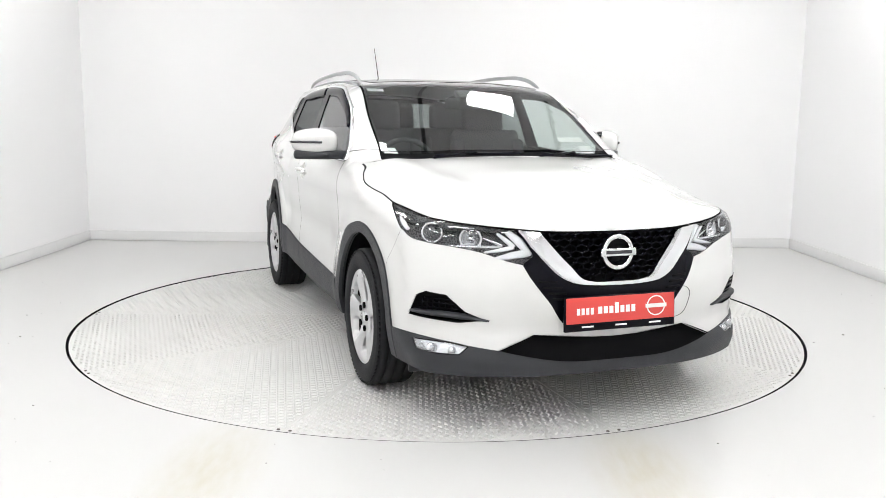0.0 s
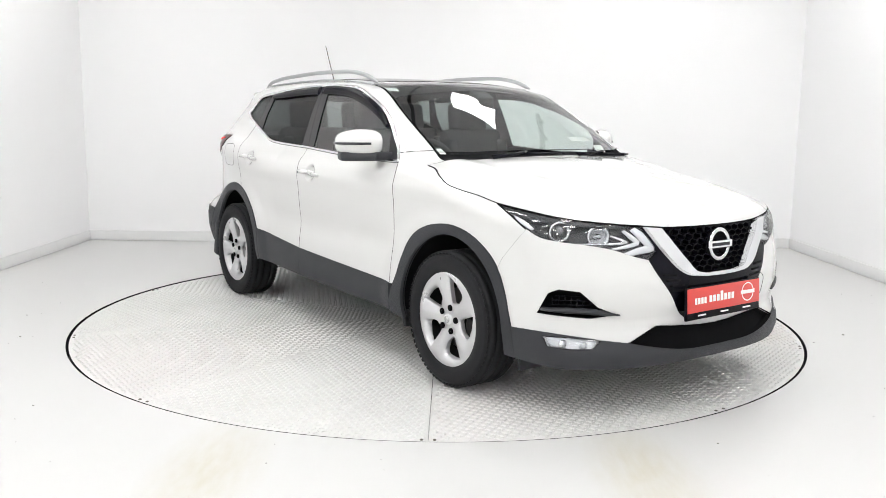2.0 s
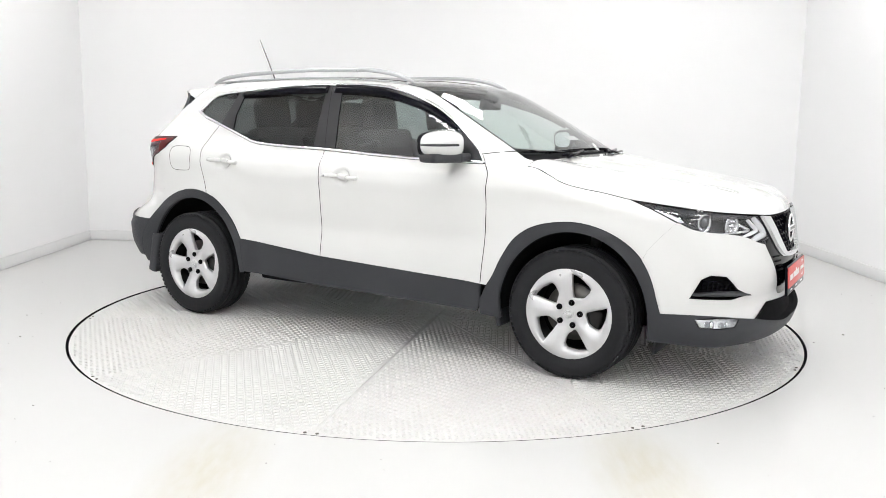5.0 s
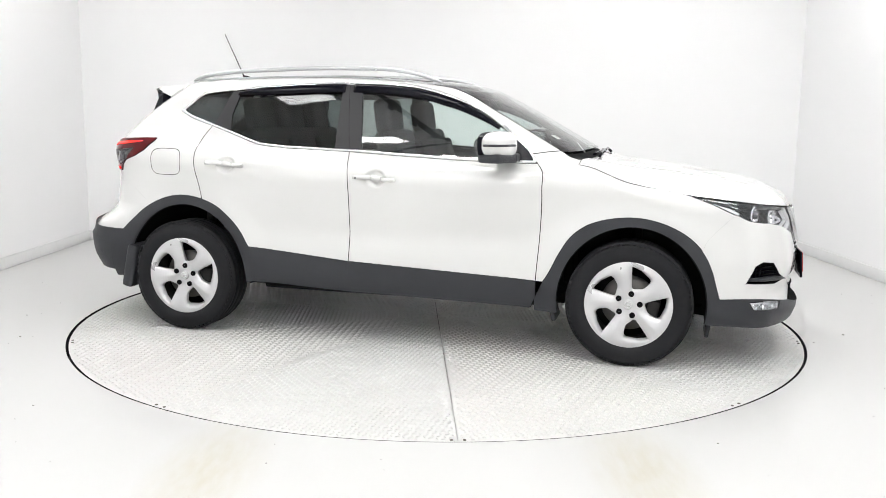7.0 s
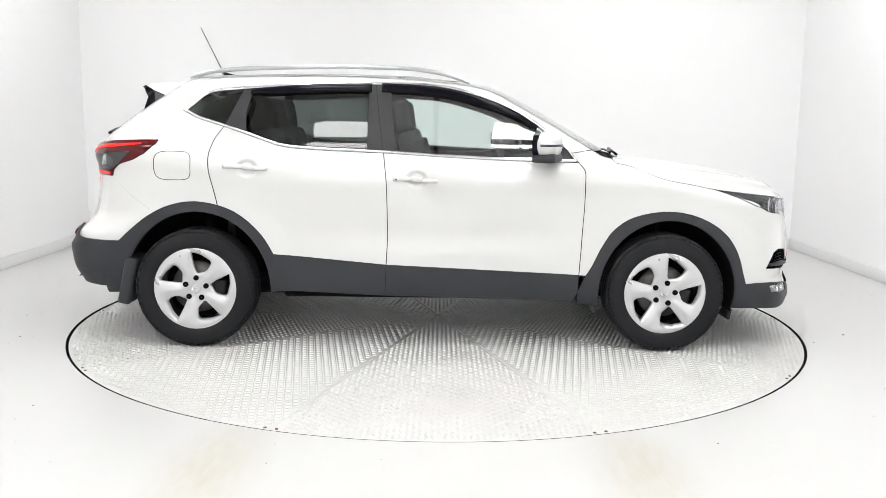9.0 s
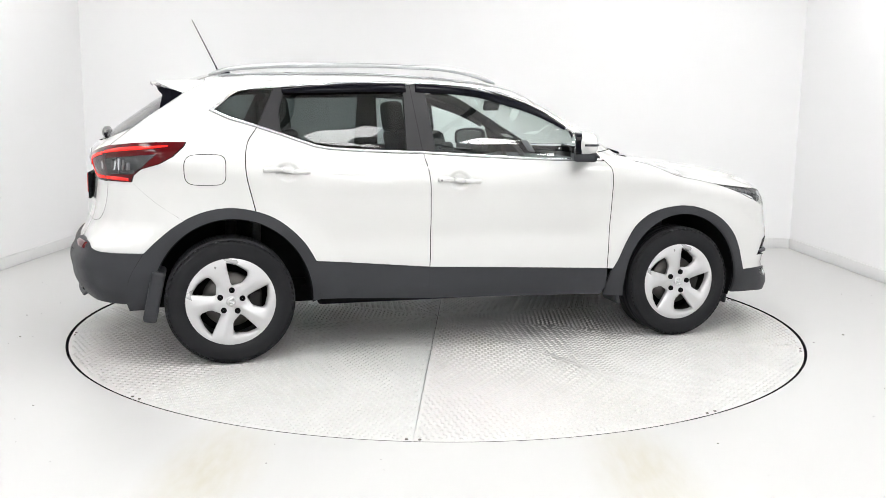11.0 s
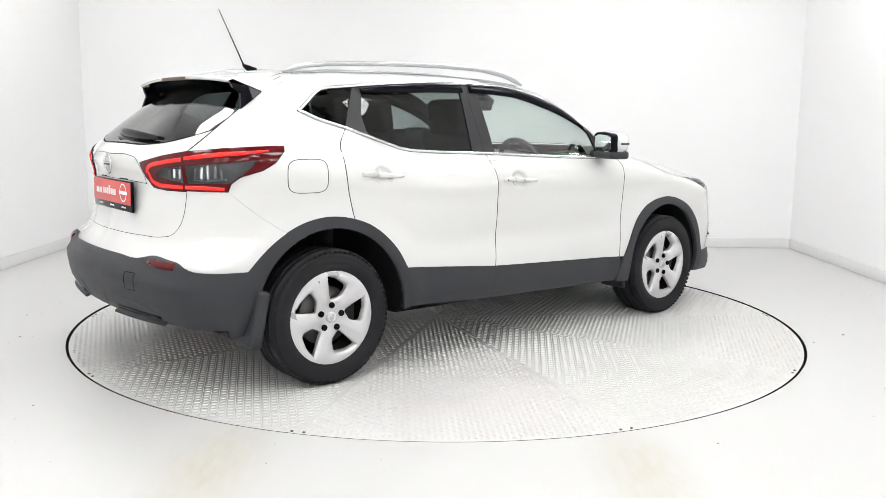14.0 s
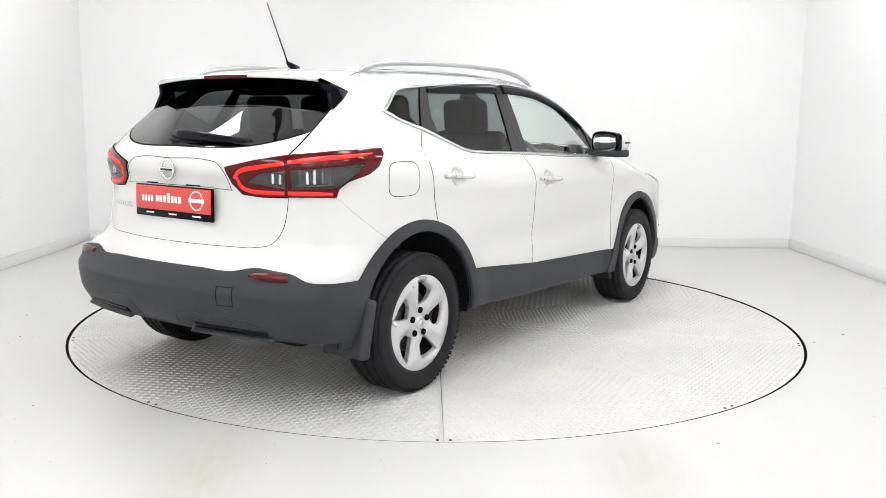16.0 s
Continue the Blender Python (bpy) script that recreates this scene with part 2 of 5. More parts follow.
def tube(path, radius, n=8, flat=1.0, ends=True):
    """A rod along a path; radius is one number or one for each point."""
    path = [Vector(p) for p in path]
    rad = radius if isinstance(radius, (list, tuple)) else [radius] * len(path)
    v, f = [], []
    for i, p in enumerate(path):
        d = (path[min(i + 1, len(path) - 1)] - path[max(i - 1, 0)]).normalized()
        up = Vector((0, 0, 1)) if abs(d.z) < .95 else Vector((1, 0, 0))
        a = d.cross(up).normalized()
        b = a.cross(d)
        for k in range(n):
            t = 2 * math.pi * k / n
            v.append(p + (a * math.cos(t) * flat + b * math.sin(t)) * rad[i])
    for i in range(len(path) - 1):
        for k in range(n):
            f.append((i * n + k, i * n + (k + 1) % n, (i + 1) * n + (k + 1) % n, (i + 1) * n + k))
    if ends:
        f += [tuple(range(n)), tuple(range((len(path) - 1) * n, len(path) * n))]
    return bm_of(v, f)


def resample(pts, step, smooth=True):
    """A polyline through pts at even steps; smooth bends it."""
    p = np.array(pts, float)
    d = np.concatenate([[0], np.cumsum(np.linalg.norm(np.diff(p, axis=0), axis=1))])
    n = max(2, int(d[-1] / step) + 1)
    t = np.linspace(0, d[-1], n)
    if smooth and len(p) > 2:
        return np.stack([curve(d, p[:, i])(t) for i in range(p.shape[1])], 1)
    t = np.unique(np.concatenate([d, t]))
    t = t[np.concatenate([[True], np.diff(t) > step * .2])]
    return np.stack([np.interp(t, d, p[:, i]) for i in range(p.shape[1])], 1)


def offset_loop(pts, w):
    """A closed outline, moved inwards by w."""
    p = np.array(pts, float)
    area = np.sum(p[:, 0] * np.roll(p[:, 1], -1) - p[:, 1] * np.roll(p[:, 0], -1))
    t = np.roll(p, -1, 0) - np.roll(p, 1, 0)
    t /= np.linalg.norm(t, axis=1)[:, None] + 1e-9
    return p + np.stack([-t[:, 1], t[:, 0]], 1) * w * np.sign(area)


def inside_loop(q, loop):
    q, loop = np.asarray(q, float), np.asarray(loop, float)
    x, y = q[:, 0], q[:, 1]
    c = np.zeros(len(q), bool)
    for (x0, y0), (x1, y1) in zip(loop, np.roll(loop, -1, 0)):
        c ^= ((y0 > y) != (y1 > y)) & (x < (x1 - x0) * (y - y0) / (y1 - y0 + 1e-12) + x0)
    return c


def arrange(lines, seeds, box, step, extra=()):
    """Cuts a sheet by lines. Returns the sheet's points, and the triangles of the piece round each seed."""
    from mathutils.geometry import delaunay_2d_cdt
    pts, edges = [], []
    for ln in lines:
        k = len(pts)
        pts += [tuple(q) for q in ln]
        edges += [(k + i, k + i + 1) for i in range(len(ln) - 1)]
    onl = np.array(pts)
    gx, gy = np.meshgrid(np.arange(box[0], box[2] + 1e-6, step), np.arange(box[1], box[3] + 1e-6, step))
    gx[1::2] += step / 2
    g = np.stack([gx.ravel(), gy.ravel()], 1)
    g = g[(g[:, 0] < box[2]) & (g[:, 1] < box[3])]
    if len(extra):
        ex = np.array(extra)
        g = g[np.array([np.min(np.sum((ex - q) ** 2, 1)) for q in g]) > (step * .5) ** 2]
    near = np.array([np.min(np.sum((onl - q) ** 2, 1)) for q in g])
    pts += [tuple(q) for q in g[near > (step * .42) ** 2]]
    pts += [tuple(q) for q in extra]
    v, e, f, ov, oe, of = delaunay_2d_cdt([Vector(q) for q in pts], edges, [], 0, 1e-5)
    v = np.array([tuple(q) for q in v])
    wall = {tuple(sorted(ed)) for ed, o in zip(e, oe) if o}
    near_tri = {}
    for i, t in enumerate(f):
        for a, b in ((t[0], t[1]), (t[1], t[2]), (t[2], t[0])):
            near_tri.setdefault((min(a, b), max(a, b)), []).append(i)
    tri = np.array([list(t) for t in f])
    cen = v[tri].mean(1)
    out, used = {}, {}
    for name, seed in seeds.items():
        start = int(np.argmin(np.sum((cen - np.array(seed)) ** 2, 1)))
        todo, got = [start], {start}
        while todo:
            i = todo.pop()
            t = f[i]
            for a, b in ((t[0], t[1]), (t[1], t[2]), (t[2], t[0])):
                k = (min(a, b), max(a, b))
                if k in wall:
                    continue
                for j in near_tri[k]:
                    if j not in got:
                        got.add(j)
                        todo.append(j)
        out[name] = tri[sorted(got)]
    return v, out


def skin_piece(v, tris, place, gap=.0023, lift=0.0, rim=.005, mirror="", seam=None, dark_rim=True):
    """Mesh data of one piece of the skin: its edge drawn back by gap, raised by lift, with a folded-in rim.
    mirror: '' this flank, 'other' the other flank, 'both' one piece across the centre line, welded on it."""
    ids = np.unique(tris)
    new_id = {int(i): k for k, i in enumerate(ids)}
    t = np.array([[new_id[int(i)] for i in q] for q in tris])
    uv = v[ids].copy()
    a, b, c = uv[t[:, 0]], uv[t[:, 1]], uv[t[:, 2]]
    cross = (b[:, 0] - a[:, 0]) * (c[:, 1] - a[:, 1]) - (b[:, 1] - a[:, 1]) * (c[:, 0] - a[:, 0])
    t = t[abs(cross) > 1e-9]
    cross = cross[abs(cross) > 1e-9]
    t[cross < 0] = t[cross < 0][:, ::-1]
    count = {}
    for q in t:
        for i, j in ((q[0], q[1]), (q[1], q[2]), (q[2], q[0])):
            count[(int(i), int(j))] = 1
    border = [e for e in count if (e[1], e[0]) not in count]
    on_seam = (lambda i: seam is not None and abs(uv[i][seam[0]] - seam[1]) < 1e-4)
    push = np.zeros_like(uv)
    for i, j in border:
        if on_seam(i) and on_seam(j):
            continue
        d = uv[j] - uv[i]
        nrm = np.array([-d[1], d[0]]) / (np.linalg.norm(d) + 1e-9)
        push[i] += nrm
        push[j] += nrm
    size = np.linalg.norm(push, axis=1)
    push[size > 0] /= size[size > 0][:, None]
    for i in range(len(uv)):
        if on_seam(i):
            push[i][seam[0]] = 0
    p = place(uv + push * gap)
    nr = skin_normal(p)
    p = p + nr * lift
    if seam is not None:
        for i in range(len(uv)):
            if on_seam(i):
                p[i, 1] = 0
                nr[i, 1] = 0
    n = len(p)
    faces = [tuple(q) for q in t]
    flat = len(faces)
    verts, norms = [*p], [*nr]
    if rim:
        rid = {}
        for e in border:
            for i in e:
                if i not in rid:
                    rid[i] = len(verts)
                    verts += [p[i], p[i] - nr[i] * rim]
                    norms += [nr[i], nr[i]]
        for i, j in border:
            if on_seam(i) and on_seam(j):
                continue
            faces.append((rid[j], rid[i], rid[i] + 1, rid[j] + 1))
    verts, norms = np.array(verts), np.array(norms)
    # outward winding
    q = verts[t]
    if np.sum(np.cross(q[:, 1] - q[:, 0], q[:, 2] - q[:, 0]) * norms[t[:, 0]]) < 0:
        faces = [f[::-1] for f in faces]
    flip = np.array([1, -1, 1])
    if mirror == "other":
        verts, norms, faces = verts * flip, norms * flip, [f[::-1] for f in faces]
    elif mirror == "both":
        m = len(verts)
        twin = list(range(m, 2 * m))
        keep_v, keep_n = [*verts], [*norms]
        k = m
        for i in range(m):
            if i < n and on_seam(i):
                twin[i] = i
            else:
                twin[i] = k
                keep_v.append(verts[i] * flip)
                keep_n.append(norms[i] * flip)
                k += 1
        folded = len(faces)
        faces = faces + [tuple(twin[i] for i in f[::-1]) for f in faces]
        verts, norms = np.array(keep_v), np.array(keep_n)
    me = data_of("skin", verts, faces, True, norms)
    # rim faces coloured black, painting in the shade of the panel gaps
    if rim > 0 and dark_rim:
        for k in range(len(faces)):
            if (k % folded if mirror == "both" else k) >= flat:
                me.polygons[k].material_index = 1
    return me


def band(path, width, lift, thick=.006, mirror=False, place=None):
    """A strip of even width that follows the skin along girth coordinates."""
    c = resample(path, .012)
    d = np.gradient(c, axis=0)
    d /= np.linalg.norm(d, axis=1)[:, None] + 1e-9
    nrm = np.stack([-d[:, 1], d[:, 0]], 1)
    w = np.full(len(c), width) if np.isscalar(width) else np.interp(np.linspace(0, 1, len(c)), np.linspace(0, 1, len(width)), width)
    rows = []
    for off, h in ((-.5, -thick), (-.5, 0), (-.2, thick * .35), (.2, thick * .35), (.5, 0), (.5, -thick)):
        p = (place or wrap)(c + nrm * (w * off)[:, None])
        rows.append(p + skin_normal(p) * (lift + h))
    n = len(c)
    v = np.concatenate(rows)
    f = [(r * n + i, r * n + i + 1, (r + 1) * n + i + 1, (r + 1) * n + i) for r in range(5) for i in range(n - 1)]
    f += [tuple(r * n for r in range(6)), tuple(r * n + n - 1 for r in range(6))]
    if mirror:
        v = v * np.array([1, -1, 1])
    return bm_of(v, f)


# ---- the studio ----
def room():
    X0, X1, Y0, Y1, TOP, T = -3.66, 3.70, -8.6, 3.30, 3.6, .2
    for name, size, at in (("wall_north", (X1 - X0 + 2 * T, T, TOP), ((X0 + X1) / 2, Y1 + T / 2, TOP / 2)),
                           ("wall_south", (X1 - X0 + 2 * T, T, TOP), ((X0 + X1) / 2, Y0 - T / 2, TOP / 2)),
                           ("wall_west", (T, Y1 - Y0, TOP), (X0 - T / 2, (Y0 + Y1) / 2, TOP / 2)),
                           ("wall_east", (T, Y1 - Y0, TOP), (X1 + T / 2, (Y0 + Y1) / 2, TOP / 2))):
        tagged(part(name, block(size, at), WALL, None), "plain matt white studio wall", "wall", kind="structure")
    tagged(part("ceiling", block((X1 - X0 + 2 * T, Y1 - Y0 + 2 * T, .2), ((X0 + X1) / 2, (Y0 + Y1) / 2, TOP + .1)), CEILING, None),
           "plain white studio ceiling", "ceiling", kind="structure")
    # floor with the round pit of the turntable
    n, R = 180, 2.279
    v, f = [], []
    for i in range(n):
        a = 2 * math.pi * i / n
        c, s = math.cos(a), math.sin(a)
        k = min(((X1 + T) if c > 0 else (X0 - T)) / c if abs(c) > 1e-6 else 1e9, ((Y1 + T) if s > 0 else (Y0 - T)) / s if abs(s) > 1e-6 else 1e9)
        v += [(k * c, k * s, 0), (R * c, R * s, 0), (R * c, R * s, -.12)]
    for cx in (X0 - T, X1 + T):
        for cy in (Y0 - T, Y1 + T):
            i = int(round((math.atan2(cy, cx) % (2 * math.pi)) / (2 * math.pi) * n)) % n
            v[3 * i] = (cx, cy, 0)
    for i in range(n):
        j = (i + 1) % n
        f += [(3 * i, 3 * j, 3 * j + 1, 3 * i + 1), (3 * i + 1, 3 * j + 1, 3 * j + 2, 3 * i + 2)]
    f.append(tuple(3 * i + 2 for i in range(n)))
    fl = tagged(part("floor", data_of("floor", v, f, False), FLOOR, None), "scuffed white painted studio floor with a round pit", "floor", kind="structure")
    fl.data.materials.append(DARK)
    for p in fl.data.polygons:
        if p.normal.z < .9 or len(p.vertices) > 4:
            p.material_index = 1
    # skirting boards
    for name, size, at in (("baseboard_north", (X1 - X0, .016, .10), ((X0 + X1) / 2, Y1 - .008, .05)),
                           ("baseboard_west", (.016, Y1 - Y0 - .05, .10), (X0 + .008, (Y0 + Y1) / 2, .05)),
                           ("baseboard_east", (.016, Y1 - Y0 - .05, .10), (X1 - .008, (Y0 + Y1) / 2, .05))):
        tagged(part(name, block(size, at, .004), SKIRT, None), "low white skirting board along the wall", "baseboard", kind="structure")
    # rectangular ceiling lights in rows
    first = None
    for x in (-2.7, -.9, .9, 2.7):
        for y in (-7.35, -5.55, -3.75, -1.95, -.15, 1.65):
            if (x, y) == (-.9, 1.65):
                continue
            if first is None:
                first = empty("ceiling_light", "lit square white ceiling light panel", "ceiling light", "studio ceiling lights")
                fr = [block((.64, .02, .03), (0, s * .31, -.015), .003) for s in (-1, 1)] + [block((.02, .60, .03), (s * .31, 0, -.015), .003) for s in (-1, 1)]
                part("frame", joined(*fr), SKIRT, first)
                part("diffuser", block((.60, .60, .016), (0, 0, -.012)), LAMP, first)
                first.matrix_basis = pose(x, y, TOP)
            else:
                copy_thing(first, pose(x, y, TOP))
    # black tracks with small lamps, mirrored in the car's glass
    track = None
    for x in (-1.8, 0.0, 1.8):
        if track is None:
            track = empty("lighting_track", "black lighting track with small spot heads", "lighting track", "ceiling tracks")
            part("rail", block((.05, 10.5, .06), (0, 0, -.12), .005), TRUSS, track)
            for k in range(22):
                part("spot_head", block((.05, .09, .10), (0, -5 + k * .47, -.19), .015), TRUSS, track)
            for k in range(6):
                part("hanger", block((.02, .02, .10), (0, -5 + k * 2, -.05)), TRUSS, track)
            track.matrix_basis = pose(x, -2.6, TOP)
        else:
            copy_thing(track, pose(x, -2.6, TOP))


def stains():
    """Grit on the floor round the turntable."""
    rng = random.Random(5)
    bm = bmesh.new()
    for k in range(170):
        x, y, r = rng.uniform(-3.4, 3.4), rng.uniform(-3.6, 1.0), .0015 + .005 * rng.random() ** 3
        if math.hypot(x, y) < 2.3:
            continue
        bmesh.ops.create_icosphere(bm, subdivisions=1, radius=r, matrix=Matrix.Translation((x, y, r * .3)) @ Matrix.Diagonal((1.6, 1, .5, 1)))
    tagged(part("floor_grit", bm, SPECK, None), "scattered dark grit on the white floor", "grit", kind="stuff")


def turntable():
    R, n = 2.263, 10
    table = empty("turntable", "round turntable of worn pale tread plates", "turntable")
    v, f = lathe([(0.001, -.03), (R - .002, -.03), (R, -.028), (R, -.10), (.001, -.10)], 180, "z")
    part("drum", bm_of(v, f), STEEL, table)
    screw = data_of("screw", *lathe([(.0075, 0), (.0070, .003), (.003, .0025), (.0005, .0015)], 10, "z"), True)
    for k in range(n):
        a0, a1 = radians(38 + 36 * k), radians(38 + 36 * (k + 1))
        mid, g = (a0 + a1) / 2, .0011
        arc = [(R * math.cos(a), R * math.sin(a)) for a in np.linspace(a0 + g / R, a1 - g / R, 30)]
        tip = (.012 * math.cos(mid), .012 * math.sin(mid))
        ring = [tip, *arc]
        m = len(ring)
        vv = [(*q, -.0045) for q in ring] + [(*q, -.03) for q in ring]
        ff = [tuple(range(m))] + [(i, i + m, (i + 1) % m + m, (i + 1) % m) for i in range(m)]
        me = data_of("plate", vv, ff, False)
        # outer side faces coloured black, as shade in the gap round the table
        for q in me.polygons:
            q.material_index = int(abs(q.normal.z) < .5 and math.hypot(q.center.x, q.center.y) > R - .02)
        plate = part("plate", me, TREAD, table)
        # raised lozenges in two alternating directions
        u, w = np.array([math.cos(mid), math.sin(mid)]), np.array([-math.sin(mid), math.cos(mid)])
        P, vs, fs = .027, [], []
        half = math.tan(radians(18))
        for i in range(int(R / P) + 1):
            for j in range(-int(R * half / P) - 2, int(R * half / P) + 3):
                c = (i + .5) * P, (j + .5) * P
                r, t = math.hypot(*c), math.atan2(c[1], c[0])
                if r > R - .022 or abs(t) > radians(18) - .017 / max(r, .1) or r < .08:
                    continue
                dr = np.array([1, 1]) if (i + j) % 2 else np.array([1, -1])
                dr = dr / 2 ** .5
                pr = np.array([-dr[1], dr[0]])
                L, B = .0128, .0042
                b = len(vs)
                for q, z in ((dr * L, -.0045), (pr * B, -.0045), (-dr * L, -.0045), (-pr * B, -.0045), (dr * L * .5, 0), (-dr * L * .5, 0)):
                    e = np.array(c) + q
                    xy = u * e[0] + w * e[1]
                    vs.append((xy[0], xy[1], z))
                fs += [(b, b + 1, b + 4), (b + 4, b + 1, b + 5), (b + 1, b + 2, b + 5), (b + 2, b + 3, b + 5), (b + 3, b + 4, b + 5), (b + 3, b, b + 4)]
        for a in (a0 + .012, a1 - .012):
            part("plate_screw", screw, SPECK, plate, "", pose((R - .018) * math.cos(a), (R - .018) * math.sin(a), -.0045))
        part("tread_pattern", data_of("tread", vs, fs, False), TREAD, plate)["kind"] = "stuff"
    return table


# ---- the car ----
# outlines in girth coordinates (s, z) of the right flank
BONNET_CUT = [(1.027, 1.062), (1.109, 1.045), (1.181, 1.015), (1.252, .983), (1.331, .962), (1.420, .945), (1.520, .920), (1.620, .903), (1.709, .888), (1.807, .870), (1.887, .859), (1.988, .844), (2.077, .833), (2.180, .829), (2.300, .828)]
LAMP_LOW = [(1.520, .920), (1.599, .870), (1.651, .826), (1.693, .795), (1.743, .782), (1.815, .770), (1.891, .751), (1.980, .711), (2.011, .701)]
LAMP_IN = [(2.013, .700), (2.044, .738), (1.993, .843)]
V_OUT = [(2.013, .700), (2.03, .660), (2.09, .545), (2.145, .441), (2.165, .426), (2.20, .420), (2.3, .418)]
CHROME_OUT = [(1.997, .843), (2.068, .724), (2.135, .640), (2.165, .622), (2.22, .612), (2.3, .609)]
CHROME_IN = [(2.060, .834), (2.104, .763), (2.154, .688), (2.188, .641), (2.216, .632), (2.3, .629)]
WING_CUT = [(1.637, .834), (1.633, .794), (1.602, .739), (1.570, .684), (1.556, .640)]
F_ARCH = [(.869, .434), (.898, .482), (.951, .591), (1.017, .690), (1.086, .743), (1.161, .776), (1.230, .791), (1.294, .796), (1.372, .785), (1.452, .750), (1.517, .693), (1.559, .624), (1.586, .535), (1.602, .445), (1.612, .391)]
F_ARCH_LOW = [(1.612, .391), (1.620, .307), (1.626, .227), (1.628, .173)]
R_ARCH = [(-.878, .535), (-.934, .628), (-1.000, .700), (-1.091, .767), (-1.190, .808), (-1.301, .822), (-1.400, .800), (-1.492, .741), (-1.560, .660), (-1.597, .598)]
R_ARCH_LOW = [(-1.597, .598), (-1.635, .47), (-1.655, .34), (-1.66, .22), (-1.66, .165)]
DOOR_FRONT = [(.814, 1.063), (.844, 1.026), (.849, .940), (.850, .868), (.841, .628), (.829, .434), (.825, .275)]
B_LINE_LOW = [(-.272, 1.106), (-.252, .95), (-.248, .850), (-.248, .535), (-.251, .482), (-.258, .30)]
B_LINE_TOP = [(-.324, 1.502), (-.301, 1.300), (-.274, 1.105)]
DOOR_REAR = [(-1.063, 1.457), (-1.118, 1.345), (-1.168, 1.237), (-1.212, 1.159), (-1.218, 1.100), (-1.217, 1.047), (-1.208, .960), (-1.196, .900), (-1.176, .806)]
SILL_TOP = [(-.878, .535), (-.251, .481), (.868, .433)]
SILL_LOW = [(-.855, .33), (-.252, .305), (.825, .282), (.85, .282)]
LIP_TOP = [(1.612, .391), (1.655, .394), (1.723, .392), (1.813, .376), (1.889, .359), (1.950, .347)]
INTAKE_TOP = [(1.950, .347), (2.049, .409), (2.120, .402), (2.231, .392), (2.300, .390)]
INTAKE_LOW = [(1.950, .347), (2.009, .329), (2.120, .303), (2.300, .298)]
R_BUMP_TOP = [(-1.597, .598), (-1.68, .605), (-1.75, .617), (-1.79, .640), (-1.83, .648), (-1.915, .655), (-1.94, .647), (-1.965, .640), (-2.1, .640), (-2.3, .640)]
R_BUMP_LOW = [(-1.655, .34), (-1.70, .345), (-1.86, .365), (-2.0, .368), (-2.127, .366), (-2.20, .368), (-2.3, .368)]
GATE_LOW = [(-2.3, .729), (-2.028, .731), (-1.92, .734), (-1.868, .748), (-1.838, .785), (-1.822, .83), (-1.812, .90), (-1.808, .953)]
GATE_MID = [(-1.808, .953), (-1.808, 1.132)]
GATE_HIGH = [(-1.808, 1.132), (-1.770, 1.185), (-1.735, 1.234), (-1.670, 1.318), (-1.589, 1.405), (-1.499, 1.452)]
GLASS_LOW = [(-1.735, 1.234), (-1.82, 1.202), (-1.94, 1.170), (-2.02, 1.160), (-2.3, 1.158)]
TAIL_LAMP = [(-2.032, 1.073), (-1.923, 1.106), (-1.808, 1.132), (-1.65, 1.151), (-1.53, 1.157), (-1.475, 1.157), (-1.475, 1.135), (-1.505, 1.085), (-1.55, 1.050), (-1.62, 1.022), (-1.652, .99), (-1.662, .953), (-1.808, .953), (-1.90, .953), (-1.97, .961), (-2.008, 1.005), (-2.032, 1.073)]
QUARTER_CUT = [(-1.662, .953), (-1.60, .88), (-1.52, .80), (-1.47, .757)]
VENT = [(1.688, .471), (1.719, .567), (1.750, .586), (1.809, .576), (1.835, .543), (1.861, .508), (1.922, .471), (1.839, .453), (1.759, .464), (1.688, .471)]
FOG = [(1.706, .375), (1.778, .376), (1.875, .361), (1.848, .324), (1.792, .323), (1.721, .331), (1.706, .375)]
DLO = [(-1.410, 1.322), (-1.314, 1.279), (-1.168, 1.237), (-1.058, 1.202), (-.973, 1.173), (-.865, 1.137), (-.798, 1.125), (-.651, 1.115), (-.453, 1.108), (-.265, 1.102), (.067, 1.084), (.357, 1.071), (.603, 1.065), (.814, 1.063), (.760, 1.138), (.644, 1.237), (.551, 1.302), (.458, 1.356), (.375, 1.393), (.293, 1.422), (.190, 1.453), (.087, 1.475), (-.050, 1.487), (-.261, 1.493), (-.449, 1.492), (-.679, 1.482), (-.881, 1.470), (-1.065, 1.457), (-1.211, 1.445), (-1.276, 1.433), (-1.321, 1.406), (-1.361, 1.366), (-1.410, 1.322)]
# roof gutter and windscreen edge in plan (x, y), front to rear
GUTTER = [(1.03, -.685), (.93, -.672), (.60, -.648), (.38, -.615), (.15, -.585), (-.1, -.578), (-.5, -.578), (-1.0, -.568), (-1.3, -.552), (-1.52, -.535)]
WHEEL_X, AXLE_Z, TYRE_R = 1.323, .333, .335


def arch_in(wx, rx, rz):
    x = [wx + rx * math.cos(a) for a in np.linspace(-.46, math.pi + .46, 64)]
    z = [AXLE_Z + rz * math.sin(a) for a in np.linspace(-.46, math.pi + .46, 64)]
    p = wrap_side(np.array(x), np.array(z))
    return unwrap(p)


def wrap_side(x, z):
    o = np.stack([x, 0 * x - 1.4, z], 1)
    return first_hit(o, np.array([[0, 1.0, 0]]) + np.zeros((len(x), 3)), 1.4)


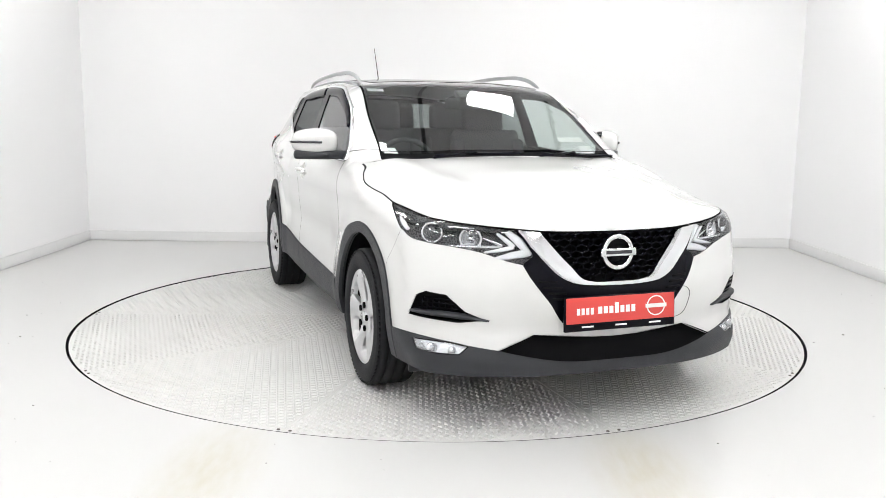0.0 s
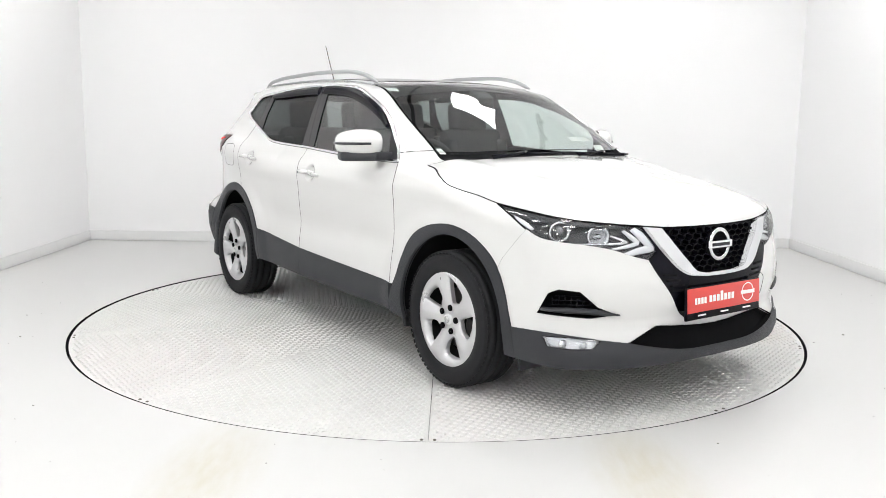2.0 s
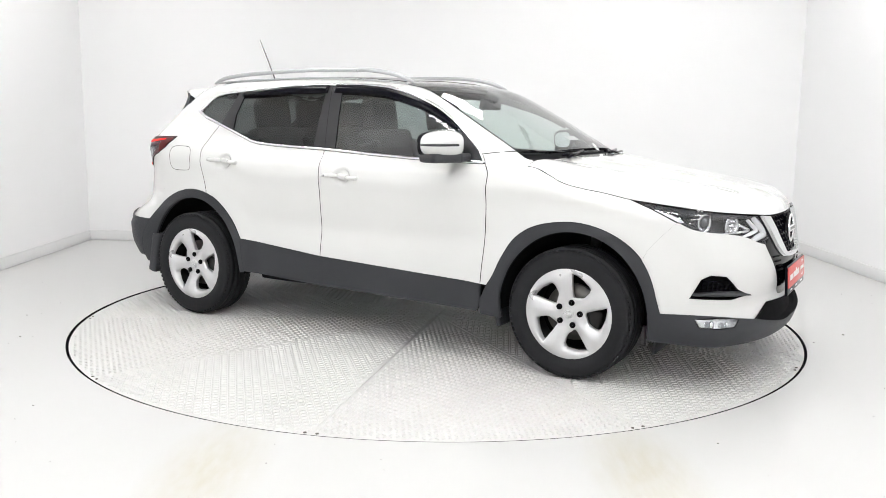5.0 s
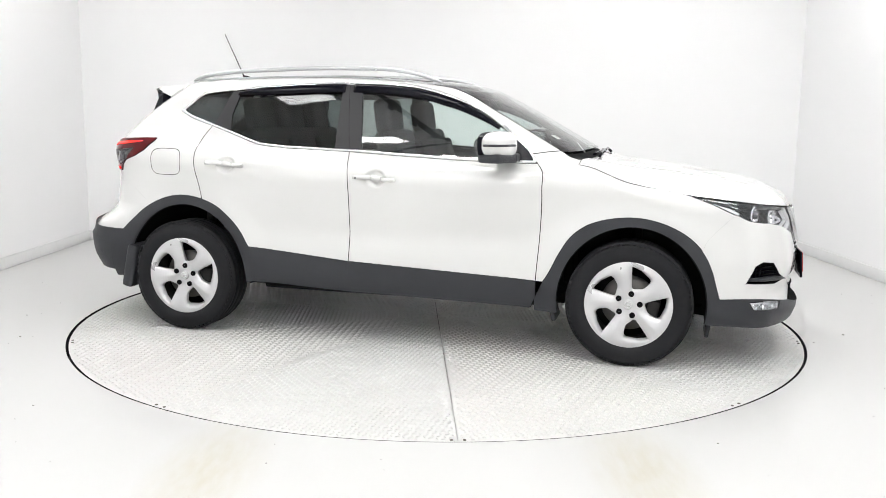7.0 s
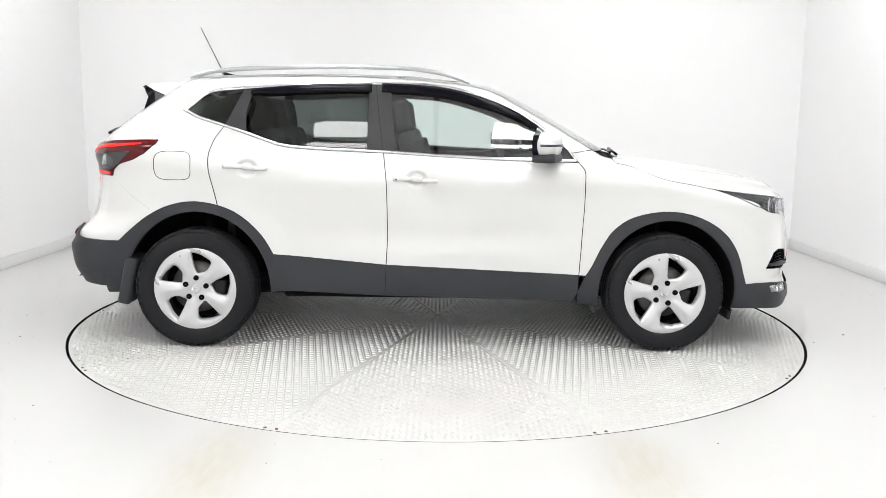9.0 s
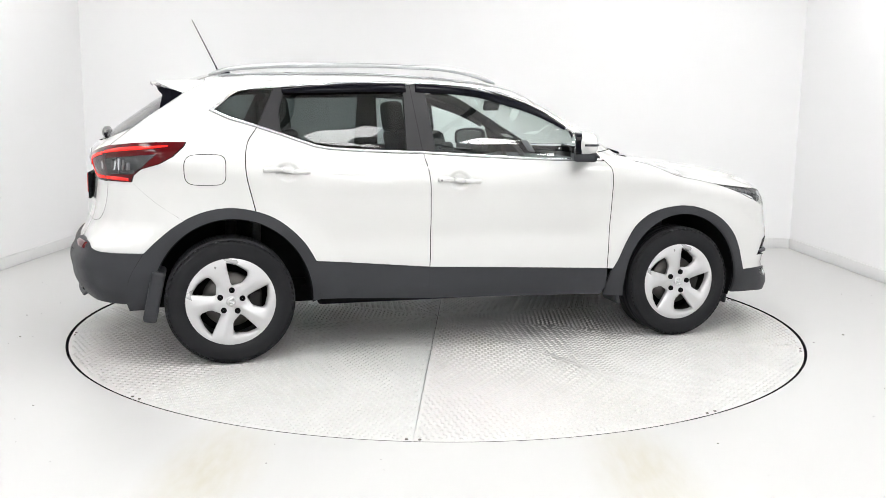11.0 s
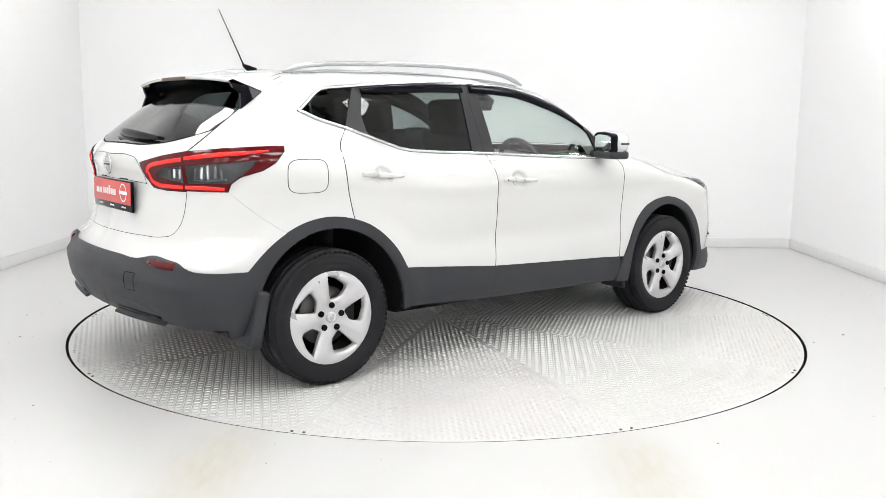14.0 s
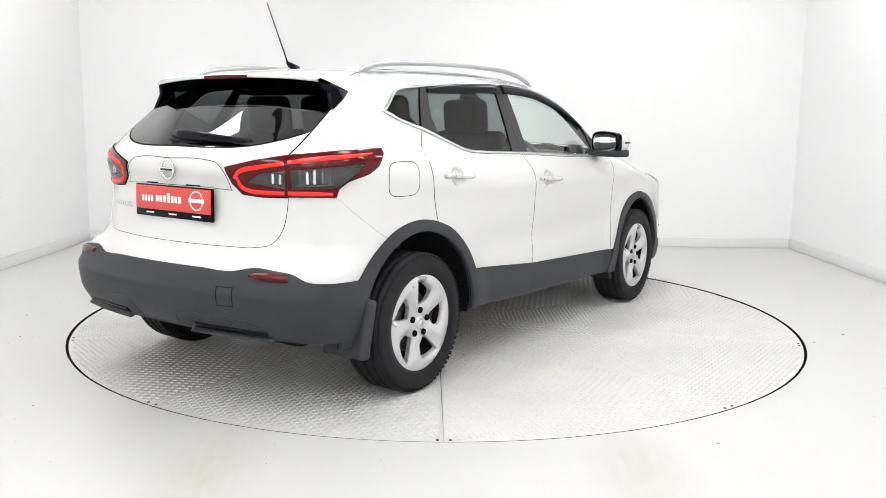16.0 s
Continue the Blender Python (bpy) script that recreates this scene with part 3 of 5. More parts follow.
def longer(p, by=.010):
    """An open line, run on a little past both ends so that it meets its neighbours."""
    if np.linalg.norm(p[0] - p[-1]) < 1e-6:
        return p
    a, b = p[0] - p[1], p[-1] - p[-2]
    return np.concatenate([[p[0] + a / np.linalg.norm(a) * by], p, [p[-1] + b / np.linalg.norm(b) * by]])


def flank():
    """Cuts the flank into its panels."""
    fine = lambda ln: longer(resample(ln, .014))
    straight = lambda ln: longer(resample(ln, .014, False))
    gutter = unwrap(drop(resample(GUTTER, .03)))
    front_stub = np.array([gutter[0], (1.03, 1.062)])
    rear_stub = np.array([gutter[-1], (-1.50, 1.452)])
    dlo = resample(DLO, .014, False)
    dlo_in = offset_loop(dlo[:-1], .013)
    dlo_in = np.concatenate([dlo_in, dlo_in[:1]])
    lines = [fine(q) for q in (BONNET_CUT, LAMP_LOW, V_OUT, CHROME_OUT, CHROME_IN, F_ARCH, F_ARCH_LOW, R_ARCH, R_ARCH_LOW, DOOR_FRONT, B_LINE_LOW, DOOR_REAR,
                               LIP_TOP, INTAKE_LOW, R_BUMP_TOP, R_BUMP_LOW, GATE_LOW, GATE_HIGH, GLASS_LOW, QUARTER_CUT)]
    lines += [straight(q) for q in (LAMP_IN, WING_CUT[1:], [(1.651, .826), (1.633, .794)], B_LINE_TOP, SILL_TOP, SILL_LOW, INTAKE_TOP, GATE_MID, TAIL_LAMP, VENT, FOG, front_stub, rear_stub)]
    lines += [dlo, dlo_in, gutter, arch_in(WHEEL_X + .010, .392, .415), arch_in(-WHEEL_X + .016, .412, .435)]
    lines += [straight([(.775, 1.112), (.862, 1.125), (.970, 1.132)])]
    lines += [straight([(-2.3, .18), (2.3, .18)]), straight([(-2.3, 1.462), (-1.70, 1.448), (-1.62, 1.435), (-1.553, 1.418)]), straight([(2.3, .18), (2.3, .83)]), straight([(-2.3, .18), (-2.3, 1.462)])]
    lines += [straight(q) for q in ([(-1.006, 1.470), (-1.051, 1.307), (-1.036, 1.179)], [(-.361, 1.499), (-.366, 1.089)], [(-.244, 1.499), (-.196, 1.089)],
                                    [(.703, 1.059), (.669, 1.119), (.620, 1.240)], [(.80, .282), (.868, .433)], [(.79, .277), (1.0, .262)], [(-.845, .332), (-.96, .305)], [(-1.69, .30), (-1.58, .30)], [(1.52, .236), (1.67, .236)], [(-.855, .33), (-.878, .535)], [(1.56, .25), (1.75, .238), (1.9, .236), (2.3, .245)],
                                    [(-1.80, 1.068), (-1.56, 1.097), (-1.61, 1.035), (-1.655, .995), (-1.80, .990), (-1.80, 1.068)],
                                    [(-1.818, 1.068), (-1.905, 1.052), (-1.945, 1.015), (-1.818, .990), (-1.818, 1.068)])]
    fuel = [(-1.381 + .081 * math.copysign(abs(math.cos(a)) ** .48, math.cos(a)), 1.02 + .078 * math.copysign(abs(math.sin(a)) ** .48, math.sin(a))) for a in np.linspace(0, 2 * math.pi, 72)]
    lines += [np.array(fuel)]
    seeds = dict(front_door=(.3, .8), rear_door=(-.7, .8), front_wing=(1.0, .9), rear_quarter=(-1.45, .9), rear_corner=(-1.7, .75), front_bumper=(1.7, .66), headlamp=(1.8, .82),
                 v_panel=(2.1, .58), chrome_v=(2.10, .73), grille=(2.25, .75), front_arch=(1.323, .775), rear_arch=(-1.323, .79), sill_front=(.3, .38), sill_rear=(-.6, .42),
                 rocker=(.2, .22), vent=(1.76, .52), fog=(1.8, .34), lip=(1.7, .30), intake=(2.2, .35), rear_bumper=(-1.9, .5), rear_valance=(-2.25, .34), gate=(-2.2, .9), rear_glass=(-2.2, 1.3),
                 lamp_body=(-1.60, 1.14), lamp_gate=(-1.85, 1.11), lamp_clear=(-1.7, 1.04), lamp_gate_clear=(-1.86, 1.03), a_pillar=(.78, 1.16),
                 front_glass=(.2, 1.25), rear_door_glass=(-.7, 1.25), quarter_glass=(-1.2, 1.35), b_front=(-.255, 1.25), b_rear=(-.33, 1.25), c_frame=(-1.07, 1.3), sail=(.73, 1.09), fuel=(-1.38, 1.02))
    cups = [(cx + r * math.cos(a) * 1.15, cz + r * math.sin(a)) for cx, cz in ((-.085, .962), (-1.02, 1.012)) for r in (.01, .02, .03, .038, .045, .052, .06) for a in np.linspace(0, 6.2, int(8 + r * 300))]
    return arrange(lines, seeds, (-2.3, .18, 2.3, 1.53), .034, cups)


def topside():
    """Cuts bonnet, cowl, windscreen and roof, in plan."""
    fine = lambda ln: longer(resample(ln, .02))
    straight = lambda ln: longer(resample(ln, .02, False))
    cut = wrap(resample(BONNET_CUT, .02))[:, :2]
    cut[-1, 1] = 0
    gut = fine(GUTTER)
    cut = longer(cut)
    cowl = [(1.03, -.685), (1.058, -.60), (1.085, -.4), (1.097, -.2), (1.10, 0)]
    base = [(.93, -.672), (.985, -.55), (1.03, -.35), (1.045, -.15), (1.05, 0)]
    head = [(.15, -.585), (.20, -.4), (.225, -.2), (.23, 0)]
    lines = [cut, gut, fine(cowl), fine(base), fine(head), straight([(1.03, -.685), tuple(cut[1])]), straight([(-1.52, -.535), (-1.545, -.3), (-1.55, 0)]),
             straight([(2.6, 0), (-1.7, 0)]), straight([(.10, -.50), (-.95, -.49), (-1.0, 0)]), straight([(.10, -.50), (.155, -.3), (.185, 0)])]
    seeds = dict(bonnet=(1.6, -.3), cowl=(1.08, -.2), windscreen=(.6, -.3), roof_glass=(-.4, -.3), roof=(-1.2, -.3))
    return arrange(lines, seeds, (-1.6, -1.0, 2.3, 0), .035)


def wheel(parent, x, side):
    """One alloy wheel; its outer face looks along -y, turned for the other side."""
    hub = part("wheel", wheel_tyre(), RUBBER, parent, "silver five-spoke alloy wheel with black tyre",
               pose(x, side * .785, AXLE_Z) @ pose(0, 0, 0, 0, 13.5 if x > 0 else 4, 0 if side < 0 else 180))
    for name, (me, mat) in wheel_parts().items():
        part(name, me, mat, hub)
    for k in range(5):
        a = radians(72 * k + 18)
        part("wheel_nut", WHEEL_DATA["nut"], DARK, hub, "", pose(.060 * math.cos(a), -.089, .060 * math.sin(a)))
    return hub


WHEEL_DATA = {}


def wheel_tyre():
    if "tyre" not in WHEEL_DATA:
        R, w = TYRE_R, .108
        prof = [(.222, -.088), (.236, -.100), (.262, -.1075), (.285, -.108), (.303, -.103), (.306, -.1035), (.318, -.094), (.326, -.085)]
        tread = []
        for k, (a, b) in enumerate(((-.085, -.052), (-.046, -.006), (.006, .046), (.052, .085))):
            tread += [(R - .001, a), (R, (a + b) / 2), (R - .001, b), (R - .008, b + .0005)] + ([(R - .008, (b + .006) - .0005)] if k < 3 else [])
        tread = tread[:-1]
        prof = prof + tread + [(r, -h) for r, h in reversed(prof)]
        v, f = lathe(prof, 72)
        WHEEL_DATA["tyre"] = me = bpy.data.meshes.new("tyre")
        bm = bm_of(v, f)
        # shoulder blocks
        for i in range(72):
            a = 2 * math.pi * i / 72
            for s in (-1, 1):
                b = block((.019, .030, .005), (0, 0, 0), .0015, 1)
                bmesh.ops.transform(b, matrix=Matrix.Rotation(-a, 4, "Y") @ Matrix.Translation((0, s * .088, R - .0180)) @ Matrix.Rotation(s * radians(34), 4, "X"), verts=b.verts)
                tmp = bpy.data.meshes.new("t")
                b.to_mesh(tmp)
                b.free()
                bm.from_mesh(tmp)
                bpy.data.meshes.remove(tmp)
        bm.to_mesh(me)
        bm.free()
        me.materials.append(RUBBER)
    return WHEEL_DATA["tyre"]


def wheel_parts():
    if "rim" in WHEEL_DATA:
        return WHEEL_DATA["rim"]
    from mathutils.geometry import delaunay_2d_cdt
    RR = .234
    depth = curve([0, .06, .10, .17, .215, .234], [-.082, -.082, -.086, -.096, -.099, -.094])
    hole = [(.885, 100), (.875, 95.5), (.835, 83), (.775, 66.5), (.745, 63), (.68, 61), (.52, 61.5), (.46, 65), (.405, 75), (.365, 86), (.37, 91), (.41, 95), (.62, 98.5)]
    pts, edges = [], []

    def loop(q):
        k = len(pts)
        pts.extend(q)
        edges.extend((k + i, k + (i + 1) % len(q)) for i in range(len(q)))
    loop([(RR * math.cos(a), RR * math.sin(a)) for a in np.linspace(0, 2 * math.pi, 90, endpoint=False)])
    holes = []
    for k in range(5):
        h = [(RR * r * math.cos(radians(a + 72 * k)), RR * r * math.sin(radians(a + 72 * k))) for r, a in hole]
        h = resample(h + h[:1], .007, False)[:-1]
        holes.append(np.array(h))
        loop([tuple(q) for q in h])
    for r in np.arange(.02, RR - .006, .010):
        for i in range(int(2 * math.pi * r / .011)):
            a = 2 * math.pi * i / int(2 * math.pi * r / .011)
            pts.append((r * math.cos(a), r * math.sin(a)))
    v, e, f, *_ = delaunay_2d_cdt([Vector(q) for q in pts], edges, [], 0, 1e-6)
    v = np.array([tuple(q) for q in v])
    tri = [t for t in f]
    cen = np.array([v[list(t)].mean(0) for t in tri])
    bad = np.zeros(len(tri), bool)
    for h in holes:
        bad |= inside_loop(cen, h)
    tri = [t for t, b in zip(tri, bad) if not b]
    allh = np.concatenate(holes)
    dist = np.array([np.min(np.linalg.norm(allh - q, axis=1)) for q in v])
    r = np.hypot(*v.T)
    ang = (np.degrees(np.arctan2(v[:, 1], v[:, 0])) - 98) % 72
    y = depth(r) + .009 * (1 - np.clip(dist / .010, 0, 1)) - .010 * np.clip(1 - abs(ang - 19) / 13, 0, 1) * ramp(.05, .10, r) * ramp(.225, .17, r)
    face = [(a, d, b) for (a, b), d in zip(v, y)]
    faces = [tuple(t) for t in tri]
    cnt = {}
    for t in faces:
        for i, j in ((t[0], t[1]), (t[1], t[2]), (t[2], t[0])):
            cnt[(i, j)] = 1
    k = len(face)
    back = {}
    for i, j in [q for q in cnt if (q[1], q[0]) not in cnt]:
        for q in (i, j):
            if q not in back:
                back[q] = len(face)
                a, d, b = face[q]
                s = .97 if r[q] < RR - .004 else 1
                face.append((a * s, d + (.024 if r[q] < RR - .004 else .02), b * s))
        faces.append((i, j, back[j], back[i]))
    rim = bm_of(face, faces)
    v2, f2 = lathe([(RR - .001, -.094), (.2385, -.098), (.2395, -.092), (.234, -.075)], 72)
    barrel = bm_of(*lathe([(.233, -.076), (.215, -.05), (.205, .0), (.200, .09), (.236, .10)], 60))
    rim_bm = joined(rim, bm_of(v2, f2))
    for e_ in rim_bm.edges:
        if len(e_.link_faces) == 2 and e_.calc_face_angle(0) > radians(38):
            e_.smooth = False
    rim_me = bpy.data.meshes.new("rim")
    rim_bm.to_mesh(rim_me)
    rim_bm.free()
    cap = joined(bm_of(*lathe([(.001, -.094), (.022, -.0935), (.027, -.091), (.0275, -.08)], 32)))
    ring = joined(bm_of(*lathe([(.014, -.0945), (.017, -.0952), (.019, -.0945)], 24)), block((.036, .002, .006), (0, -.095, 0)))
    disc = bm_of(*lathe([(.07, -.03), (.145, -.03), (.147, -.02), (.145, -.005), (.07, -.005)], 48))
    bell = bm_of(*lathe([(.001, -.055), (.07, -.055), (.075, -.03), (.08, .0)], 32))
    cal = block((.07, .07, .15), (.125, -.015, -.02), .012)
    shield = bm_of(*lathe([(.001, .02), (.19, .02), (.19, .03)], 40))
    d = {}
    for nm, bm, mat in (("rim_cap", cap, ALLOY), ("cap_badge", ring, CHROME), ("rim_barrel", barrel, STEEL), ("brake_disc", disc, DISC), ("disc_bell", bell, STEEL), ("brake_caliper", cal, STEEL), ("backing_plate", shield, DARK)):
        me = bpy.data.meshes.new(nm)
        bm.to_mesh(me)
        bm.free()
        d[nm] = (me, mat)
    d["rim"] = (rim_me, ALLOY)
    nut = bm_of(*lathe([(.001, -.0005), (.0075, -.0010), (.0085, .0020), (.0105, .0020), (.0135, -.0012), (.0150, -.0015), (.0155, .006)], 14))
    me = bpy.data.meshes.new("nut")
    nut.to_mesh(me)
    nut.free()
    WHEEL_DATA["nut"] = me
    WHEEL_DATA["rim"] = d
    return d


def car():
    root = empty("car", "white compact crossover car with black cladding, parked on the turntable", "car")
    v, reg = flank()
    tv, top = topside()

    def both_sides(name, key, mat, parents=(None, None), label="", **kw):
        out = []
        for m, par in zip(("", "other"), parents):
            out.append(part(name, skin_piece(v, reg[key], wrap, mirror=m, **kw), mat, par or root, label))
        return out

    def across(name, key, mat, seam_at, parent=None, label="", **kw):
        return part(name, skin_piece(v, reg[key], wrap, mirror="both", seam=(0, seam_at), **kw), mat, parent or root, label)

    # painted panels
    fd = both_sides("front_door", "front_door", PAINT, label="white front door")
    rd = both_sides("rear_door", "rear_door", PAINT, label="white rear door")
    both_sides("front_wing", "front_wing", PAINT, label="white front wing")
    rq = both_sides("rear_quarter", "rear_quarter", PAINT, label="white rear quarter panel", gap=.002)
    both_sides("fuel_flap", "fuel", PAINT, rq, gap=.0012)
    fb = across("front_bumper", "front_bumper", PAINT, 2.3, label="white front bumper", gap=-.0020, lift=-.0006)
    rb = across("rear_bumper_skin", "rear_corner", PAINT, -2.3, label="white upper rear bumper", gap=-.0014, lift=-.0006)
    gate = across("tailgate", "gate", PAINT, -2.3, label="white tailgate", gap=.0036)
    part("bonnet", skin_piece(tv, top["bonnet"], drop, mirror="both", seam=(1, 0.0)), PAINT, root, "white bonnet with two soft ridges")
    part("roof", skin_piece(tv, top["roof"], drop, mirror="both", seam=(1, 0.0), gap=0), PAINT, root, "white roof skin")
    part("roof_glass", skin_piece(tv, top["roof_glass"], drop, mirror="both", seam=(1, 0.0), gap=.001, lift=.002), GLOSS_BLACK, root, "black panoramic roof glass")
    part("cowl", skin_piece(tv, top["cowl"], drop, mirror="both", seam=(1, 0.0), lift=-.012), DARK, root, "black cowl below the windscreen")
    part("windscreen", skin_piece(tv, top["windscreen"], drop, mirror="both", seam=(1, 0.0), rim=.004), SCREEN, root, "clear windscreen")
    # black plastic
    for k, key in enumerate(("front_arch", "rear_arch")):
        both_sides("wheel_arch_trim", key, CLADDING, label="black plastic wheel arch trim", gap=.0005, lift=.008, rim=.03, dark_rim=False)
    both_sides("door_cladding", "sill_front", CLADDING, fd, "black lower door cladding", gap=.0015, lift=.006, rim=.02, dark_rim=False)
    both_sides("door_cladding", "sill_rear", CLADDING, rd, "black lower door cladding", gap=.0015, lift=.006, rim=.02, dark_rim=False)
    across("front_lip", "lip", CLADDING, 2.3, fb, "black front bumper lip", lift=.006, gap=.0005, rim=.03, dark_rim=False)
    across("lower_intake", "intake", DARK, 2.3, fb, "black lower air intake", lift=-.035, gap=0, rim=-.045)
    rbl = across("rear_bumper", "rear_bumper", CLADDING, -2.3, label="black rear bumper", lift=.010, gap=.0005, rim=.03, dark_rim=False)
    # glazing
    for key, nm, mat, par in (("front_glass", "window_glass", CLEAR, fd), ("rear_door_glass", "window_glass", PRIVACY, rd), ("quarter_glass", "quarter_glass", PRIVACY, rq)):
        both_sides(nm, key, mat, par, gap=0, lift=-.006, rim=.003)
    for key, par in (("b_front", fd), ("b_rear", rd), ("c_frame", rd), ("sail", fd)):
        both_sides("window_pillar", key, PILLAR, par, gap=.001, lift=-.001)
    mid = offset_loop(resample(DLO, .02, False)[:-1], .006)
    for side in (-1, 1):
        lower = mid[:np.argmin(np.hypot(mid[:, 0] - .80, mid[:, 1] - 1.066)) + 1]
        upper = mid[np.argmin(np.hypot(mid[:, 0] - .80, mid[:, 1] - 1.066)):]
        part("window_surround", flip(band(np.concatenate([upper[-1:], lower]), .013, .006, .010), side), CHROME, root, "bright chrome strip below the side windows")
        part("window_surround", flip(band(np.concatenate([upper, lower[:1]]), .014, .006, .010), side), CHROME, root, "bright chrome strip over the side windows")
    across("rear_glass", "rear_glass", REAR_TINT, -2.3, gate, "dark tinted rear window", rim=.004)
    # grille and lamps, first layer
    across("grille_surround", "v_panel", GLOSS_BLACK, 2.3, fb, "gloss black V-shaped surround", lift=.001, gap=.0005)
    across("chrome_v", "chrome_v", CHROME, 2.3, fb, "chrome V-shaped grille bar", lift=.016, gap=.003, rim=.03, dark_rim=False)
    across("grille_backing", "grille", DARK, 2.3, fb, lift=-.05, gap=-.01, rim=0)
    hl = both_sides("headlamp", "headlamp", LENS, label="clear headlamp with projector and angular light guide", rim=.01)
    both_sides("lamp_housing", "headlamp", LAMP_DARK, hl, lift=-.065, gap=.004, rim=-.06)
    both_sides("vent_back", "vent", DARK, (fb, fb), lift=-.05, gap=0, rim=-.05)
    both_sides("fog_lamp", "fog", LENS, (fb, fb), gap=.002, lift=.003)
    both_sides("fog_bowl", "fog", REFLECTOR, (fb, fb), lift=-.03, gap=.004, rim=-.03)
    tl = both_sides("tail_lamp", "lamp_body", RED_LENS, label="red tail lamp with smoked centre", lift=.006, gap=.001, rim=.02)
    tg = both_sides("tail_lamp_inner", "lamp_gate", RED_LENS, (gate, gate), lift=.006, gap=.001, rim=.02)
    both_sides("lamp_well", "lamp_clear", LAMP_DARK, tl, lift=-.030, gap=.002, rim=-.034)
    both_sides("lamp_window", "lamp_clear", LENS, tl, lift=.006, gap=0)
    both_sides("lamp_well", "lamp_gate_clear", LAMP_DARK, tg, lift=-.024, gap=.002, rim=-.028)
    both_sides("lamp_window", "lamp_gate_clear", LENS, tg, lift=.006, gap=0)
    # dark shell behind the gaps
    dark = [k for k in reg if k not in ("rocker", "rear_valance", "front_glass", "rear_door_glass", "quarter_glass", "rear_glass", "headlamp", "vent", "fog", "intake", "grille", "v_panel", "chrome_v", "lamp_clear", "lamp_gate_clear")]
    for m in ("", "other"):
        part("inner_shell", skin_piece(v, np.concatenate([reg[k] for k in dark]), wrap, mirror=m, gap=-.004, lift=-.011, rim=0), DARK, root)
    details(root, fd, rd, gate, fb, rbl, hl, tl, tg)
    return root



def flip(bm, side):
    if side > 0:
        bmesh.ops.transform(bm, matrix=Matrix.Diagonal((1, -1, 1, 1)), verts=bm.verts)
        bmesh.ops.reverse_faces(bm, faces=bm.faces[:])
    return bm


def front_at(y, z):
    y, z = np.atleast_1d(y).astype(float), np.atleast_1d(z).astype(float)
    return first_hit(np.stack([0 * y + 2.6, y, z], 1), np.array([[-1.0, 0, 0]]) + np.zeros((len(y), 3)), 1.5)


def rear_at(y, z):
    y, z = np.atleast_1d(y).astype(float), np.atleast_1d(z).astype(float)
    return first_hit(np.stack([0 * y - 2.6, y, z], 1), np.array([[1.0, 0, 0]]) + np.zeros((len(y), 3)), 1.5)


def ball(at, size, seg=16):
    bm = bmesh.new()
    bmesh.ops.create_uvsphere(bm, u_segments=seg, v_segments=seg // 2, radius=1, matrix=Matrix.Translation(at) @ Matrix.Diagonal((*size, 1)))
    for f in bm.faces:
        f.smooth = True
    return bm


def number_plate(parent, x, z0, facing, tilt, y=0):
    """A dealer's red plate in a black holder; the lettering is drawn as bars."""
    base = pose(x, y, z0, 0, tilt, 0 if facing > 0 else 180)
    holder = part("number_plate", block((.014, .534, .148), (0, 0, 0), .006), GLOSS_BLACK, parent, "red dealer plate with white bars in a black holder", base)
    part("plate_face", block((.004, .520, .108), (.0095, 0, .014), .0015), PLATE_RED, holder)
    x0 = .0125
    # main line: bars, then a ring crossed by a bar
    for y, w, h, z in [(-.205 + .0215 * k, .015, .028, .010) for k in range(4)] + [(-.103 + .0265 * k, .019, .030 if k != 3 else .044, .012 if k != 3 else .018) for k in range(7)]:
        part("print_bar", block((.001, w, h), (x0, y, z), .0004), PRINT, holder)
    part("print_ring", bm_of(*[[(x0 + .0 * h, .168 + r * math.cos(a), .016 + r * math.sin(a) * .95) for r in (.040, .046) for h in (0,) for a in np.linspace(0, 2 * math.pi, 33)],
                              [(i, i + 1, i + 34, i + 33) for i in range(32)]]), PRINT, holder)
    part("print_bar", block((.001, .104, .017), (x0 + .0005, .168, .016), .0004), PRINT, holder)
    for y, w in ((-.16, .055), (0, .055), (.165, .058)):
        part("print_bar", block((.001, w, .007), (.0088, y, -.055)), PRINT, holder)
    return holder


def ring_badge(parent, at, turn, r):
    v, f = [], []
    n, m = 40, 10
    for i in range(n):
        a = 2 * math.pi * i / n
        for k in range(m):
            b = 2 * math.pi * k / m
            q = r + .15 * r * math.cos(b)
            v.append((.09 * r * math.sin(b), q * math.cos(a), q * math.sin(a)))
    f = [(i * m + k, i * m + (k + 1) % m, ((i + 1) % n) * m + (k + 1) % m, ((i + 1) % n) * m + k) for i in range(n) for k in range(m)]
    badge = part("badge", joined(bm_of(v, f), block((.22 * r, 2.55 * r, .50 * r), (.03 * r, 0, 0), .06 * r)), CHROME, parent, "chrome ring badge crossed by a bar", pose(*at, *turn))
    part("badge_bar", block((.01 * r, 1.9 * r, .22 * r), (.145 * r, 0, 0)), LAMP_DARK, badge)
    return badge


